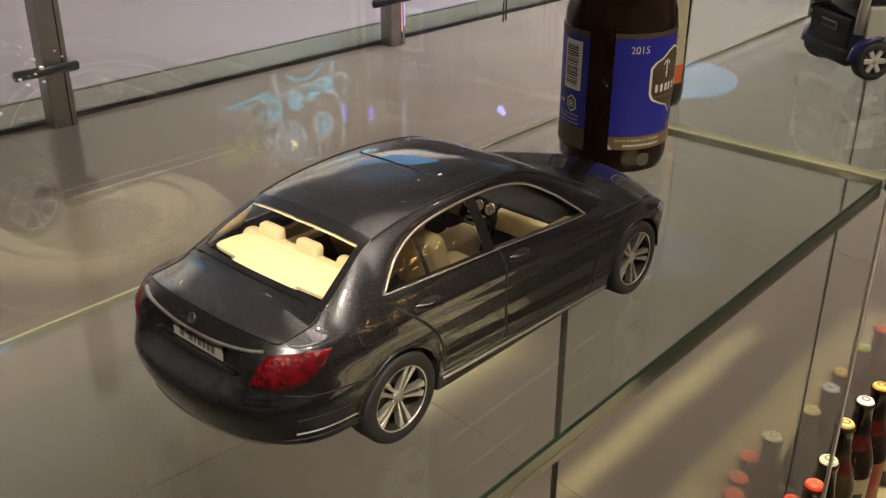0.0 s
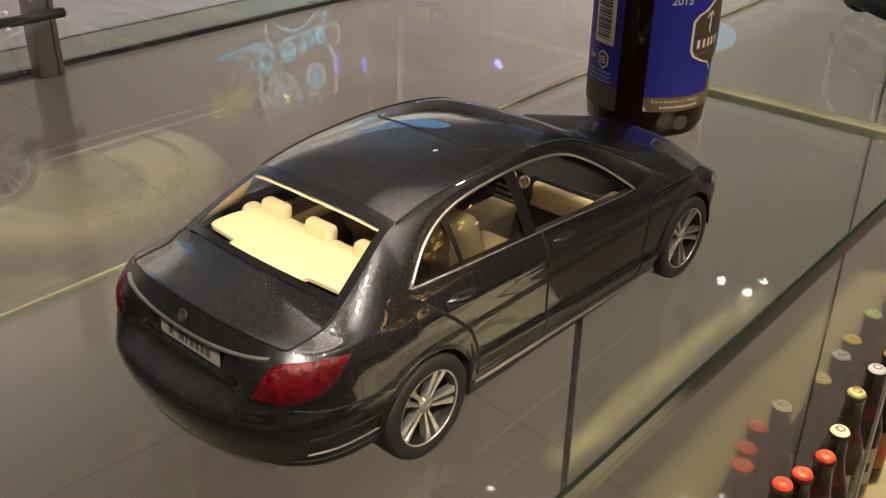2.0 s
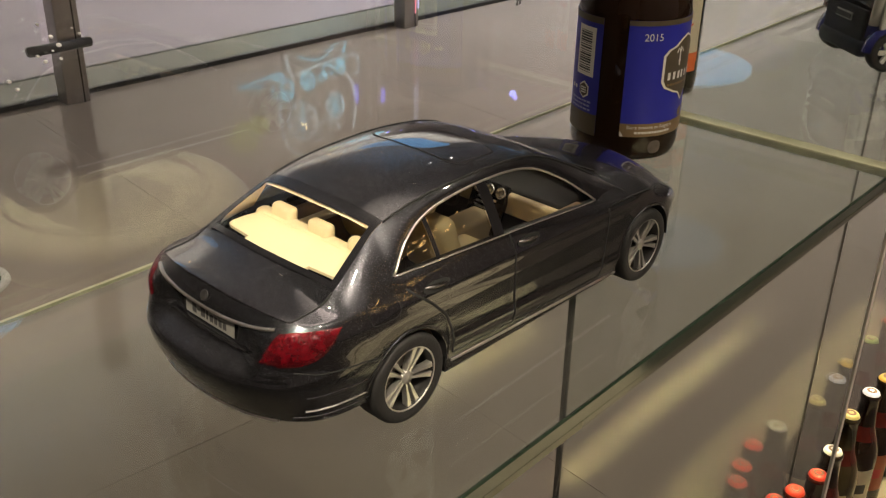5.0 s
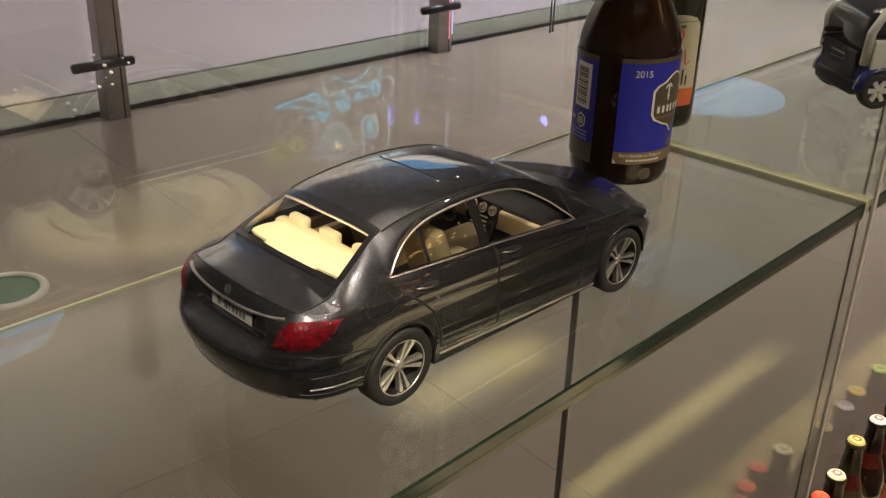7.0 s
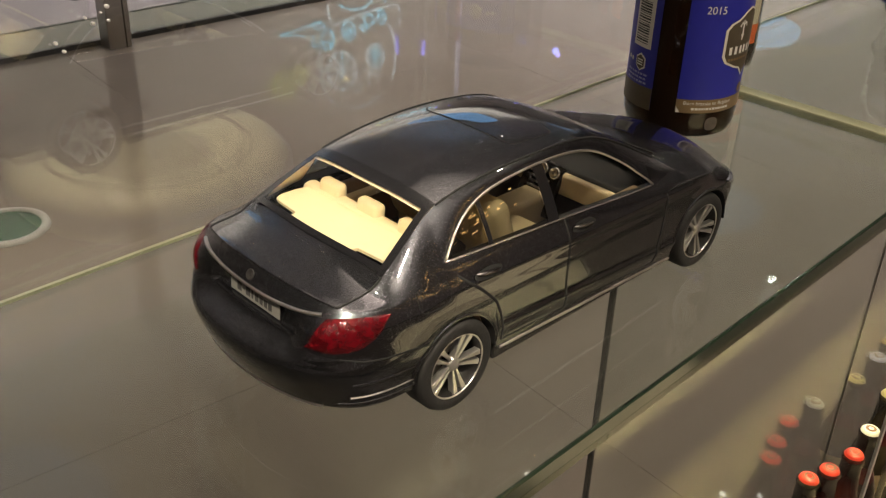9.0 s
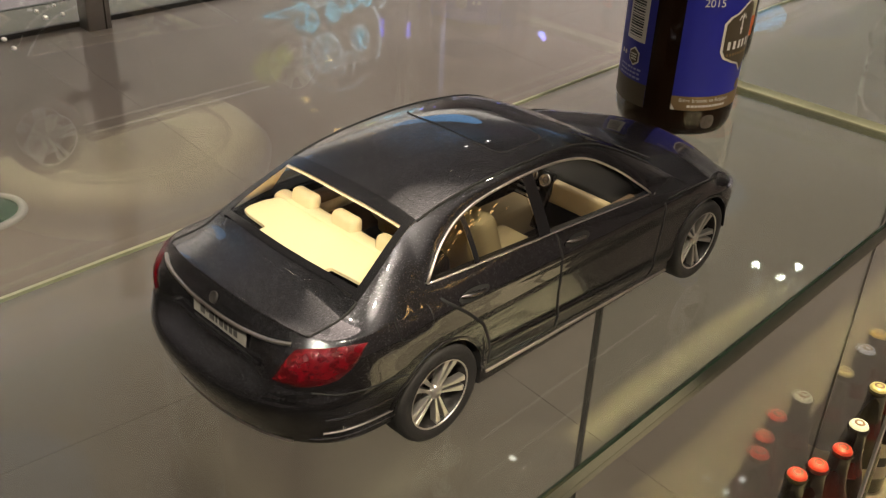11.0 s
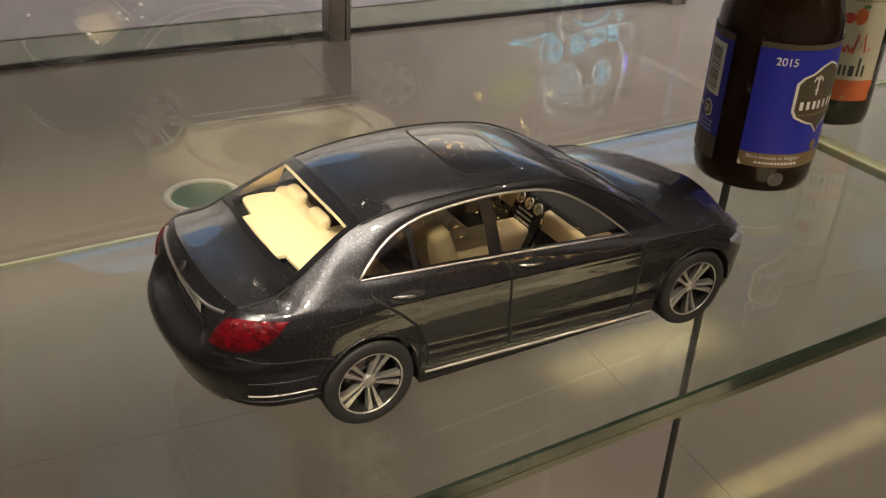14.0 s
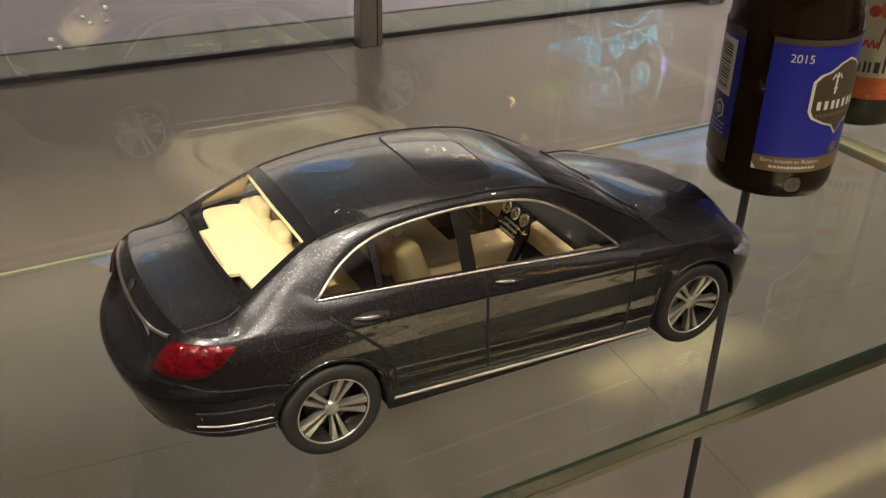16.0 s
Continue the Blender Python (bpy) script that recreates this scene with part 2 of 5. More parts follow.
part("pale_paving", box_bm(-8, 12, 0.302, 8, -0.0045, 0.003), M_PALE, floor, m=pose(1.285, 2.90, 0, 0, 0, -2.7))

tagged(part("ceiling", box_bm(-6, 12, -5, 10, 3.8, 3.95), M_CEIL), "plain off-white painted ceiling", "ceiling", kind="structure")
tagged(part("wall_north", box_bm(-6, 12, 8.617, 8.82, -0.1, 3.95), M_WALL), "plain warm grey plaster wall", "wall", kind="structure")
tagged(part("wall_south", box_bm(-6, 12, -5.2, -5, -0.1, 3.95), M_WALL), "plain warm grey plaster wall", "wall", kind="structure")
tagged(part("wall_east", box_bm(12, 12.2, -5.2, 10.2, -0.1, 3.95), M_WALL), "plain warm grey plaster wall", "wall", kind="structure")
tagged(part("wall_west", box_bm(-6.2, -6, -5.2, 10.2, -0.1, 3.95), M_WALL), "plain warm grey plaster wall", "wall", kind="structure")

# glass balustrade across the floor
rail = thing("glass_balustrade", "frameless glass balustrade held by square steel posts", "balustrade", (1.285, 2.90, 0), -2.7)
part("base_channel", box_bm(-3.5, 6.5, -0.011, 0.011, 0.0, 0.018, 0.002), M_BLACK, rail, "black base channel")
for i in range(-2, 4):
    x = 1.57 * i
    part("pane", box_bm(x + 0.06, x + 1.51, -0.006, 0.006, 0.014, 1.05, 0.001, 1), M_GLASS, rail)
    p = part("post", box_bm(x - 0.042, x + 0.042, -0.085, -0.015, 0.0, 1.08, 0.004), M_STEEL, rail)
    part("gasket", box_bm(x + 0.018, x + 0.023, -0.0865, -0.080, 0.0, 1.07), M_BLACK, p, "dark slot along the post")
    if i == 1:
        # slim glowing strips that stand in for coloured sheen on one post
        for sx, z0, z1, colour, s in ((0.021, 0.06, 0.27, (1.0, 0.32, 0.38), 0.9), (0.021, 0.275, 0.98, (0.55, 0.66, 1.0), 1.7), (0.038, 0.08, 0.95, (0.62, 0.58, 0.95), 1.1)):
            part("sheen_strip", box_bm(x + sx - 0.003, x + sx + 0.003, -0.0895, -0.0853, z0, z1, 0.001, 1), glow("sheen_glow", colour, s), p, "slim glowing strip for the post's coloured sheen")
    c = bmesh.new()
    bmesh.ops.create_cone(c, cap_ends=True, segments=20, radius1=0.017, radius2=0.017, depth=0.22)
    bmesh.ops.bevel(c, geom=[e for e in c.edges if abs(e.verts[0].co.z - e.verts[1].co.z) < 1e-5], offset=0.003, segments=2, affect="EDGES")
    bmesh.ops.transform(c, matrix=pose(x - 0.045, -0.10, 0.207, 0, 90, 0), verts=c.verts)
    part("clamp_pin", c, M_DARKMETAL, p, "dark round clamp pin", smooth=True)

# sunk floor light with a green lens
ringlight = thing("floor_light", "round floor light, pale ring with green lens", "floor light", (0.435, 1.83, 0))
put("ring", lathe("ring", [(0.075, 0.0), (0.077, 0.007), (0.088, 0.008), (0.094, 0.005), (0.096, 0.0)], 48), mat("pale_ring", (0.31, 0.30, 0.27), 0.4), ringlight, "pale metal ring")
put("lens", lathe("lens", [(0.0, 0.0055), (0.045, 0.005), (0.076, 0.003)], 40), mat("green_lens", (0.006, 0.040, 0.014), 0.25, vary=0.5, scale=14, coat=0.0), ringlight, "dark green glass lens")

# ---------------------------------------------------------------- the glass display
shelf = thing("glass_shelf", "clear glass shelf with dark green polished edge", "shelf", (0, 0, SHELF_Z))
part("slab", box_bm(-1.2, DIVIDER - 0.006, FRONT + 0.002, BACK - 0.002, -0.0105, 0.0), M_SHELF, shelf)
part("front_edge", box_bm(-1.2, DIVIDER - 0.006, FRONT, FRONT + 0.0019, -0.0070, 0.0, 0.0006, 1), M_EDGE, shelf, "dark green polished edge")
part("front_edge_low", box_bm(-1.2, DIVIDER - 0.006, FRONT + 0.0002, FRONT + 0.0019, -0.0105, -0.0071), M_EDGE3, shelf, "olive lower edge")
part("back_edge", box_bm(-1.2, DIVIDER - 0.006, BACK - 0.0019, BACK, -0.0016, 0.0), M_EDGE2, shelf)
shelf2 = thing("glass_shelf", "clear glass shelf beyond the divider", "shelf", (0, 0, SHELF_Z))
part("slab", box_bm(DIVIDER + 0.006, 1.6, FRONT + 0.002, BACK - 0.002, -0.0105, 0.0), M_SHELF, shelf2)
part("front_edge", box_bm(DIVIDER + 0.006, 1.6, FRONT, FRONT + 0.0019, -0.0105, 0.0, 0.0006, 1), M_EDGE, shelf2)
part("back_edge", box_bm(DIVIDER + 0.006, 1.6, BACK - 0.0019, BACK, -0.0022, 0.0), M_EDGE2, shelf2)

fin = thing("glass_divider", "upright clear glass divider panel", "glass panel", (DIVIDER, 0, 0))
part("pane", box_bm(-0.0022, 0.0022, FRONT - 0.002, BACK, 0.0, 1.6), M_GLASS, fin)
part("front_edge", box_bm(-0.0024, 0.0024, FRONT - 0.004, FRONT - 0.0022, 0.0, 1.6), mat("pale_edge", (0.50, 0.46, 0.40), 0.4, vary=0.1), fin, "bright front edge")
part("shelf_bead", box_bm(-0.0058, 0.0058, FRONT, BACK - 0.003, SHELF_Z - 0.0045, SHELF_Z + 0.0012, 0.0005, 1), M_EDGE2, fin, "pale green joint bead")

back = thing("back_glass", "upright glass panes behind and under the shelf", "glass panel", (0, 0.1015, 0))
for x0, x1 in ((-1.2, 0.30), (0.302, 0.859), (0.861, 2.6)):
    part("pane", box_bm(x0, x1, -0.0012, 0.0012, 0.0, SHELF_Z - 0.0115), M_GLASS, back)
part("joint", box_bm(0.8592, 0.8608, -0.0014, 0.0014, 0.0, SHELF_Z - 0.0115), mat("grey_joint", (0.22, 0.20, 0.16), 0.4), back, "thin grey joint line")
upper = thing("back_glass", "upright clear glass pane along the back of the shelf", "glass panel", (0, BACK + 0.006, 0))
part("pane", box_bm(-1.2, DIVIDER - 0.006, -0.003, 0.003, SHELF_Z - 0.008, 1.5), M_MIRRORISH, upper)
part("pane", box_bm(DIVIDER + 0.006, 1.6, -0.003, 0.003, SHELF_Z - 0.008, 1.5), M_MIRRORISH, upper)
# white dots on the near face of the pane, painted for mirrored glints
M_GLINT = mat("white_glint_dot", (0.93, 0.92, 0.91), 0.35, vary=0.03)
bm = bmesh.new()
bmesh.ops.create_uvsphere(bm, u_segments=10, v_segments=6, radius=0.001)
glint_mesh = bpy.data.meshes.new("glint_dot")
bm.to_mesh(glint_mesh)
bm.free()
for x, z, r in ((-0.103, 0.974, 0.85), (-0.106, 0.978, 0.8), (-0.110, 0.968, 0.75), (-0.103, 0.968, 0.6), (-0.127, 0.963, 0.75), (-0.111, 0.984, 0.6), (-0.113, 0.971, 0.6), (-0.124, 0.959, 0.7), (-0.096, 0.980, 0.45), (-0.093, 0.977, 0.5), (-0.106, 0.972, 0.4), (-0.151, 0.974, 0.7)):
    put("glint_dot", glint_mesh, M_GLINT, upper, "white dot painted for a mirrored glint", m=pose(x, -0.0032, z, 0, 25, 0) @ Matrix.Diagonal((1.5 * r, 0.60, 1.1 * r, 1)))
support = thing("support_post", "slim dark metal post under the back of the shelf", "post", (0.2985, 0.1285, 0))
part("post", box_bm(-0.0022, 0.0022, -0.0022, 0.0022, 0.0, SHELF_Z - 0.0108, 0.0004, 1), M_BLACK, support)
part("foot", box_bm(-0.012, 0.012, -0.012, 0.012, 0.0, 0.004, 0.001, 1), M_DARKMETAL, support)

# ---------------------------------------------------------------- the model car, in real metres, at 1:18
K = 1 / 18.0


def paint(name, base, flake=0.10):
    """Metallic paint: flakes tilted a little at random, sparkle put into their bright and dull colours, under a clean
    clear coat.
    """
    m = mat(name, base, 0.27, 0.92, vary=0.0, coat=1.0, spec=0.5)
    nt = m.node_tree
    b = nt.nodes["Principled BSDF"]
    b.inputs["Coat Roughness"].default_value = 0.02
    b.inputs["Coat IOR"].default_value = 1.52
    tc = nt.nodes.new("ShaderNodeTexCoord")
    vo = nt.nodes.new("ShaderNodeTexVoronoi")
    vo.inputs["Scale"].default_value = 2900
    geo = nt.nodes.new("ShaderNodeNewGeometry")
    off = nt.nodes.new("ShaderNodeVectorMath")
    off.operation = "MULTIPLY_ADD"
    off.inputs[1].default_value = (flake, flake, flake)
    off.inputs[2].default_value = (-flake / 2, -flake / 2, -flake / 2)
    add = nt.nodes.new("ShaderNodeVectorMath")
    add.operation = "ADD"
    nrm = nt.nodes.new("ShaderNodeVectorMath")
    nrm.operation = "NORMALIZE"
    sep = nt.nodes.new("ShaderNodeSeparateColor")
    ramp = nt.nodes.new("ShaderNodeValToRGB")
    for p, k in ((0.0, 0.60), (0.55, 0.80), (0.80, 1.10), (0.93, 1.9)):
        e = ramp.color_ramp.elements[0] if p == 0.0 else ramp.color_ramp.elements.new(p)
        e.position, e.color = p, (base[0] * k, base[1] * k, base[2] * k, 1)
    ramp.color_ramp.elements[-1].color = (base[0] * 3.6, base[1] * 3.6, base[2] * 3.6, 1)
    nt.links.new(tc.outputs["Object"], vo.inputs["Vector"])
    nt.links.new(vo.outputs["Color"], sep.inputs[0])
    nt.links.new(sep.outputs["Red"], ramp.inputs["Fac"])
    nt.links.new(ramp.outputs["Color"], b.inputs["Base Color"])
    nt.links.new(vo.outputs["Color"], off.inputs[0])
    nt.links.new(off.outputs[0], add.inputs[0])
    nt.links.new(geo.outputs["Normal"], add.inputs[1])
    nt.links.new(add.outputs[0], nrm.inputs[0])
    nt.links.new(nrm.outputs[0], b.inputs["Normal"])
    return m


M_PAINT = paint("dark_grey_metallic_paint", (0.043, 0.044, 0.050), 0.13)
M_GLOSSBLACK = mat("gloss_black", (0.006, 0.006, 0.007), 0.08, vary=0.0, coat=0.6)
M_ROOFGLASS = mat("dark_roof_glass", (0.006, 0.006, 0.007), 0.03, vary=0.0, coat=1.0)
M_BAND = mat("black_glass_print", (0.006, 0.006, 0.007), 0.22, vary=0.0)
M_SEAM = mat("panel_gap", (0.004, 0.004, 0.004), 0.8, vary=0.0)
M_CHROME = mat("chrome", (0.84, 0.82, 0.80), 0.2, 1.0, vary=0.05, scale=80)
M_CHROMEW = mat("satin_chrome", (0.72, 0.69, 0.64), 0.28, 1.0, vary=0.05, scale=80)
M_DULLCHROME = mat("dull_chrome", (0.30, 0.28, 0.26), 0.36, 1.0, vary=0.2, scale=120)
M_HANDLE = mat("dark_chrome", (0.34, 0.33, 0.32), 0.14, 1.0, vary=0.1, scale=80)
M_TINT = glass("car_glass", (0.80, 0.82, 0.80), 0.0, ior=1.5)
M_TINTS = glass("side_glass", (0.42, 0.42, 0.38), 0.0, ior=1.8)
M_TINTF = glass("front_side_glass", (0.98, 0.985, 0.94), 0.0, ior=1.5)
M_CREAM = mat("cream_leather", (0.80, 0.66, 0.42), 0.55, vary=0.06, scale=120, bump=0.1, bump_scale=900)
M_DASH = mat("black_trim", (0.018, 0.017, 0.016), 0.5, vary=0.1, scale=120)
M_TAN = mat("brown_leather", (0.26, 0.18, 0.11), 0.5, vary=0.1, scale=120, bump=0.1, bump_scale=900)
M_TYRE = mat("tyre_rubber", (0.013, 0.0125, 0.012), 0.68, vary=0.15, scale=200, bump=0.2, bump_scale=1200)
M_RIM = mat("polished_alloy", (0.70, 0.68, 0.64), 0.28, 0.9, vary=0.12, scale=120)
M_RIMDARK = mat("dark_alloy", (0.014, 0.013, 0.012), 0.45, 0.2, vary=0.1, scale=120)
# sparkle of the facets is put into the mottled red
M_LAMP = mat("red_lamp_lens", (0.085, 0.001, 0.004), 0.10, 0.3, vary=1.0, scale=300, coat=0.5, bump=0.5, bump_scale=600)
M_PLATE = mat("grey_plate", (0.24, 0.235, 0.215), 0.35, 0.3, vary=0.06, scale=150)
M_INK = mat("dark_print", (0.03, 0.03, 0.03), 0.5, vary=0.0)

HALF = 0.905
T_SHAPE = [(0.10, 0.90), (0.20, 0.945), (0.30, 0.965), (0.45, 0.978), (0.62, 1.0), (0.78, 0.998), (0.90, 0.984), (1.00, 0.948), (1.06, 0.920), (1.12, 0.885), (1.2, 0.84)]
T_REAR = [(0.10, -2.28), (0.25, -2.33), (0.325, -2.42), (0.35, -2.474), (0.40, -2.506), (0.50, -2.552), (0.58, -2.578), (0.64, -2.580), (0.68, -2.548), (0.71, -2.475), (0.74, -2.415), (0.78, -2.384),
          (0.82, -2.374), (0.87, -2.368), (0.92, -2.380), (0.955, -2.392), (0.985, -2.380), (1.02, -2.352), (1.06, -2.315), (1.20, -2.15)]
T_FRONT = [(0.10, 2.13), (0.22, 2.20), (0.40, 2.24), (0.55, 2.25), (0.66, 2.21), (0.75, 2.14), (0.85, 2.02), (1.0, 1.8), (1.2, 1.6)]
# height of the shoulder round the tail, by the share of the way from wheel to tail, and along the side
T_LIP = [(0.0, 0.990), (0.3, 0.992), (0.6, 1.000), (0.8, 1.018), (0.92, 1.042), (1.0, 1.055)]
T_SHOULDER = [(-1.70, 0.990), (-1.42, 0.995), (-1.05, 0.985), (-0.40, 0.955), (0.25, 0.912), (0.75, 0.885), (1.10, 0.880), (1.50, 0.850), (1.80, 0.800), (2.00, 0.742), (2.22, 0.650)]
T_DECK = [(-2.35, 1.056), (-2.29, 1.066), (-2.15, 1.074), (-2.00, 1.092), (-1.90, 1.116), (-1.80, 1.140)]
T_HOOD = [(0.95, 1.015), (1.20, 1.010), (1.50, 0.970), (1.80, 0.905), (2.00, 0.835), (2.12, 0.760), (2.22, 0.670)]
WHEELS, ARCH = (-1.42, 1.43), 0.365


def ease(v):
    v = min(max(v, 0.0), 1.0)
    return v * v * (3 - 2 * v)


def shoulder_z(s):
    if s < 1:
        return lerp_table(T_LIP, 1 - s)
    return lerp_table(T_SHOULDER, -1.70 + (s - 1) * 3.10 if s <= 2 else 1.40 + (s - 2) * 0.78)


def skin(s, z, off=0.0):
    """The right flank and ends of the body: s runs 0..1 from the tail's middle to the rear wheel, 1..2 along the side, 2..3 to the nose."""
    shape = HALF * lerp_table(T_SHAPE, z)
    if s < 1:
        u = 1 - s
        x = -1.70 + u * (lerp_table(T_REAR, z) + 1.70)
        g = ease((z - 0.68) / 0.12)
        y = shape * max(1 - u ** (4.1 + 0.9 * g), 0.0) ** (0.49 - 0.06 * g) * (1 - 0.03 * u)
        # corners that carry the lamps stand proud
        x -= 0.085 * ease((y - 0.36) / 0.24) * ease((0.88 - y) / 0.20) * ease((z - 0.66) / 0.08) * ease((1.0 - z) / 0.14)
        # sunk field for the plate
        x += 0.034 * ease((0.46 - y) / 0.05) * ease((z - 0.765) / 0.02) * ease((0.925 - z) / 0.02)
    elif s <= 2:
        x, y = -1.70 + (s - 1) * 3.10, shape
        fade = min(1.0, (x + 1.70) / 0.25, (1.40 - x) / 0.25)
        upper = (z - (0.875 - 0.04 * x)) / 0.045
        lower = (z - (0.40 - 0.055 * x)) / 0.05
        y += fade * (0.010 * math.exp(-upper * upper) + 0.014 * math.exp(-lower * lower) - 0.012 * math.exp(-((z - 0.62) / 0.12) ** 2))
        top = shoulder_z(s)
        if z > top:
            # turned in above the shoulder towards the belt
            g = min((z - top) / max(lerp_table(T_BELTZ, x) - top, 0.01), 1.0)
            y = HALF * lerp_table(T_SHAPE, top) * (1 - g) + lerp_table(T_BELTY, x) * g + 0.004
    else:
        u = s - 2
        x = 1.40 + u * (lerp_table(T_FRONT, z) - 1.40)
        y = shape * max(1 - u**4.6, 0.0) ** 0.5 * (1 - 0.02 * u)
        roll = min(max((z - shoulder_z(s) + 0.13) / 0.13, 0.0), 1.0) ** 2 * ease(u / 0.4)
        y *= 1 - 0.075 * roll
        x -= 0.07 * roll * u
    if x < -1.25 and z > 0.86:
        # the rear haunch rolls inwards
        y -= 0.045 * min((-1.25 - x) / 0.35, 1.0) * ((z - 0.86) / 0.18) ** 2 * min(y / 0.5, 1.0)
    if off:
        e = 0.004
        sa, sb = max(s - e, 0.0), min(s + e, 3.0)
        a, b = Vector(skin(sa, z)), Vector(skin(sb, z))
        c, d = Vector(skin(s, z - 0.01)), Vector(skin(s, z + 0.01))
        n = (b - a).cross(d - c)
        n = n.normalized() if n.length > 1e-9 else Vector((-1, 0, 0))
        if n.y > 0 and s > 0.05:
            n = -n
        return tuple(Vector((x, -y, z)) + off * n)
    return (x, -y, z)


def s_of(x):
    """The s of a place on the straight side or near its ends, for a middle height."""
    if x < -1.70:
        return 1 - (x + 1.70) / (-2.41 + 1.70)
    return 1 + (x + 1.70) / 3.10 if x <= 1.40 else 2 + (x - 1.40) / 0.78


def s_at(y, z=0.85):
    """The s of the tail at a distance y from its middle."""
    q = min(y / (HALF * lerp_table(T_SHAPE, z) * 0.97), 0.999)
    return 1 - (1 - q ** (1 / 0.43)) ** (1 / 5.0)


def low_edge(x):
    base = 0.335 if x < -1.75 else (0.20 if x < 1.7 else 0.22)
    for w in WHEELS:
        if abs(x - w) < ARCH:
            base = max(base, 0.335 + math.sqrt(ARCH**2 - (x - w) ** 2))
    return base


def carmesh(name, verts, faces, smooth=True):
    return mesh_of(name, [(v[0] * K, v[1] * K, v[2] * K) for v in verts], faces, smooth)


def carloft(name, rows, mirror=True, smooth=True):
    k = len(rows[0])
    verts = [p for row in rows for p in row]
    faces = [(i * k + j, i * k + j + 1, (i + 1) * k + j + 1, (i + 1) * k + j) for i in range(len(rows) - 1) for j in range(k - 1)]
    if mirror:
        n = len(verts)
        verts = verts + [(x, -y, z) for x, y, z in verts]
        faces = faces + [tuple(n + v for v in reversed(f)) for f in faces]
    return carmesh(name, verts, faces, smooth)


def weld(me, dist=1e-6):
    bm = bmesh.new()
    bm.from_mesh(me)
    bmesh.ops.remove_doubles(bm, verts=bm.verts, dist=dist)
    bmesh.ops.recalc_face_normals(bm, faces=bm.faces)
    bm.to_mesh(me)
    bm.free()
    me.polygons.foreach_set("use_smooth", [True] * len(me.polygons))
    return me


def ribbon(name, pts, width, lift, thick=0.003):
    """A thin band along points (s, z) of the flank, as (s, z) pairs; width in metres."""
    verts, faces = [], []
    p3 = [Vector(skin(s, z, lift)) for s, z in pts]
    p3i = [Vector(skin(s, z, lift - thick)) for s, z in pts]
    for i, p in enumerate(p3):
        d = (p3[min(i + 1, len(p3) - 1)] - p3[max(i - 1, 0)]).normalized()
        n = (p - p3i[i]).normalized()
        side = d.cross(n).normalized() * width / 2
        verts += [p3i[i] - side, p - side * 0.8, p + side * 0.8, p3i[i] + side]
    for i in range(len(p3) - 1):
        for j in range(3):
            faces.append((i * 4 + j, i * 4 + j + 1, i * 4 + j + 5, i * 4 + j + 4))
    return carmesh(name, verts, faces)


def spread(pts, n=24):
    """n places along a broken line of pairs."""
    seg = [math.dist(a, b) for a, b in zip(pts, pts[1:])]
    total, out = sum(seg), []
    for k in range(n + 1):
        d = total * k / n
        for a, b, l in zip(pts, pts[1:], seg):
            if d <= l + 1e-9:
                out.append(tuple(p + (q - p) * d / l for p, q in zip(a, b)))
                break
            d -= l
    return out


def both(name, maker, material, parent, label=""):
    """The same part on both flanks."""
    me = maker()
    first = put(name, me, material, parent, label)
    me2 = me.copy()
    me2.transform(Matrix.Diagonal((1, -1, 1, 1)))
    me2.flip_normals()
    put(name, me2, material, parent, label)
    return first


car = thing("model_car", "dark grey metallic model saloon car on glass shelf", "model car", (-0.0001, 0.0, SHELF_Z), -1.2)

# flank, tail and nose
stations = [(k / 70) ** 2.4 for k in range(71)]
stations = stations + [1 + k / 160 for k in range(1, 161)] + [3 - (1 - k / 40) ** 2.2 for k in range(1, 41)]
NZ = 72

# greenhouse
T_BELTY = [(-2.02, 0.715), (-1.70, 0.745), (-1.44, 0.778), (-1.05, 0.803), (-0.40, 0.820), (0.70, 0.808), (1.15, 0.760)]
T_BELTZ = [(-2.02, 1.047), (-1.95, 1.055), (-1.70, 1.075), (-1.44, 1.088), (-0.40, 1.046), (0.70, 0.955), (1.15, 0.925)]
T_EDGEY = [(-2.30, 0.672), (-2.00, 0.676), (-1.86, 0.668), (-1.70, 0.638), (-1.55, 0.603), (-1.42, 0.575), (-1.20, 0.565), (-0.90, 0.566), (-0.40, 0.570), (0.20, 0.556), (0.70, 0.605), (1.15, 0.682)]
T_EDGEZ = [(-2.30, 0.86), (-2.12, 0.92), (-2.00, 0.995), (-1.92, 1.062), (-1.80, 1.138), (-1.62, 1.245), (-1.42, 1.348), (-1.20, 1.408), (-0.90, 1.447), (-0.45, 1.462), (0.00, 1.436), (0.30, 1.374), (0.60, 1.243), (0.90, 1.078), (1.15, 0.93)]
T_WINZ = [(-1.46, 1.092), (-1.38, 1.165), (-1.28, 1.240), (-1.12, 1.318), (-0.90, 1.372), (-0.48, 1.402), (-0.10, 1.382), (0.18, 1.318), (0.45, 1.170), (0.62, 1.040), (0.72, 0.958)]


def gh(x):
    by, bz = lerp_table(T_BELTY, x), lerp_table(T_BELTZ, x)
    ey, ez = lerp_table(T_EDGEY, x), lerp_table(T_EDGEZ, x)
    wz = lerp_table(T_WINZ, x) if -1.46 < x < 0.72 else bz
    wz = max(wz, bz)
    f = min((wz - bz) / max(ez - bz, 1e-3), 0.93)
    wy = by + (ey - by) * (f**1.25)
    return (x, -by, bz), (x, -wy, wz), (x, -ey, ez)


def mix3(a, b, f, bulge=0.0):
    p = [u + (v - u) * f for u, v in zip(a, b)]
    p[1] -= bulge * 4 * f * (1 - f)
    return tuple(p)


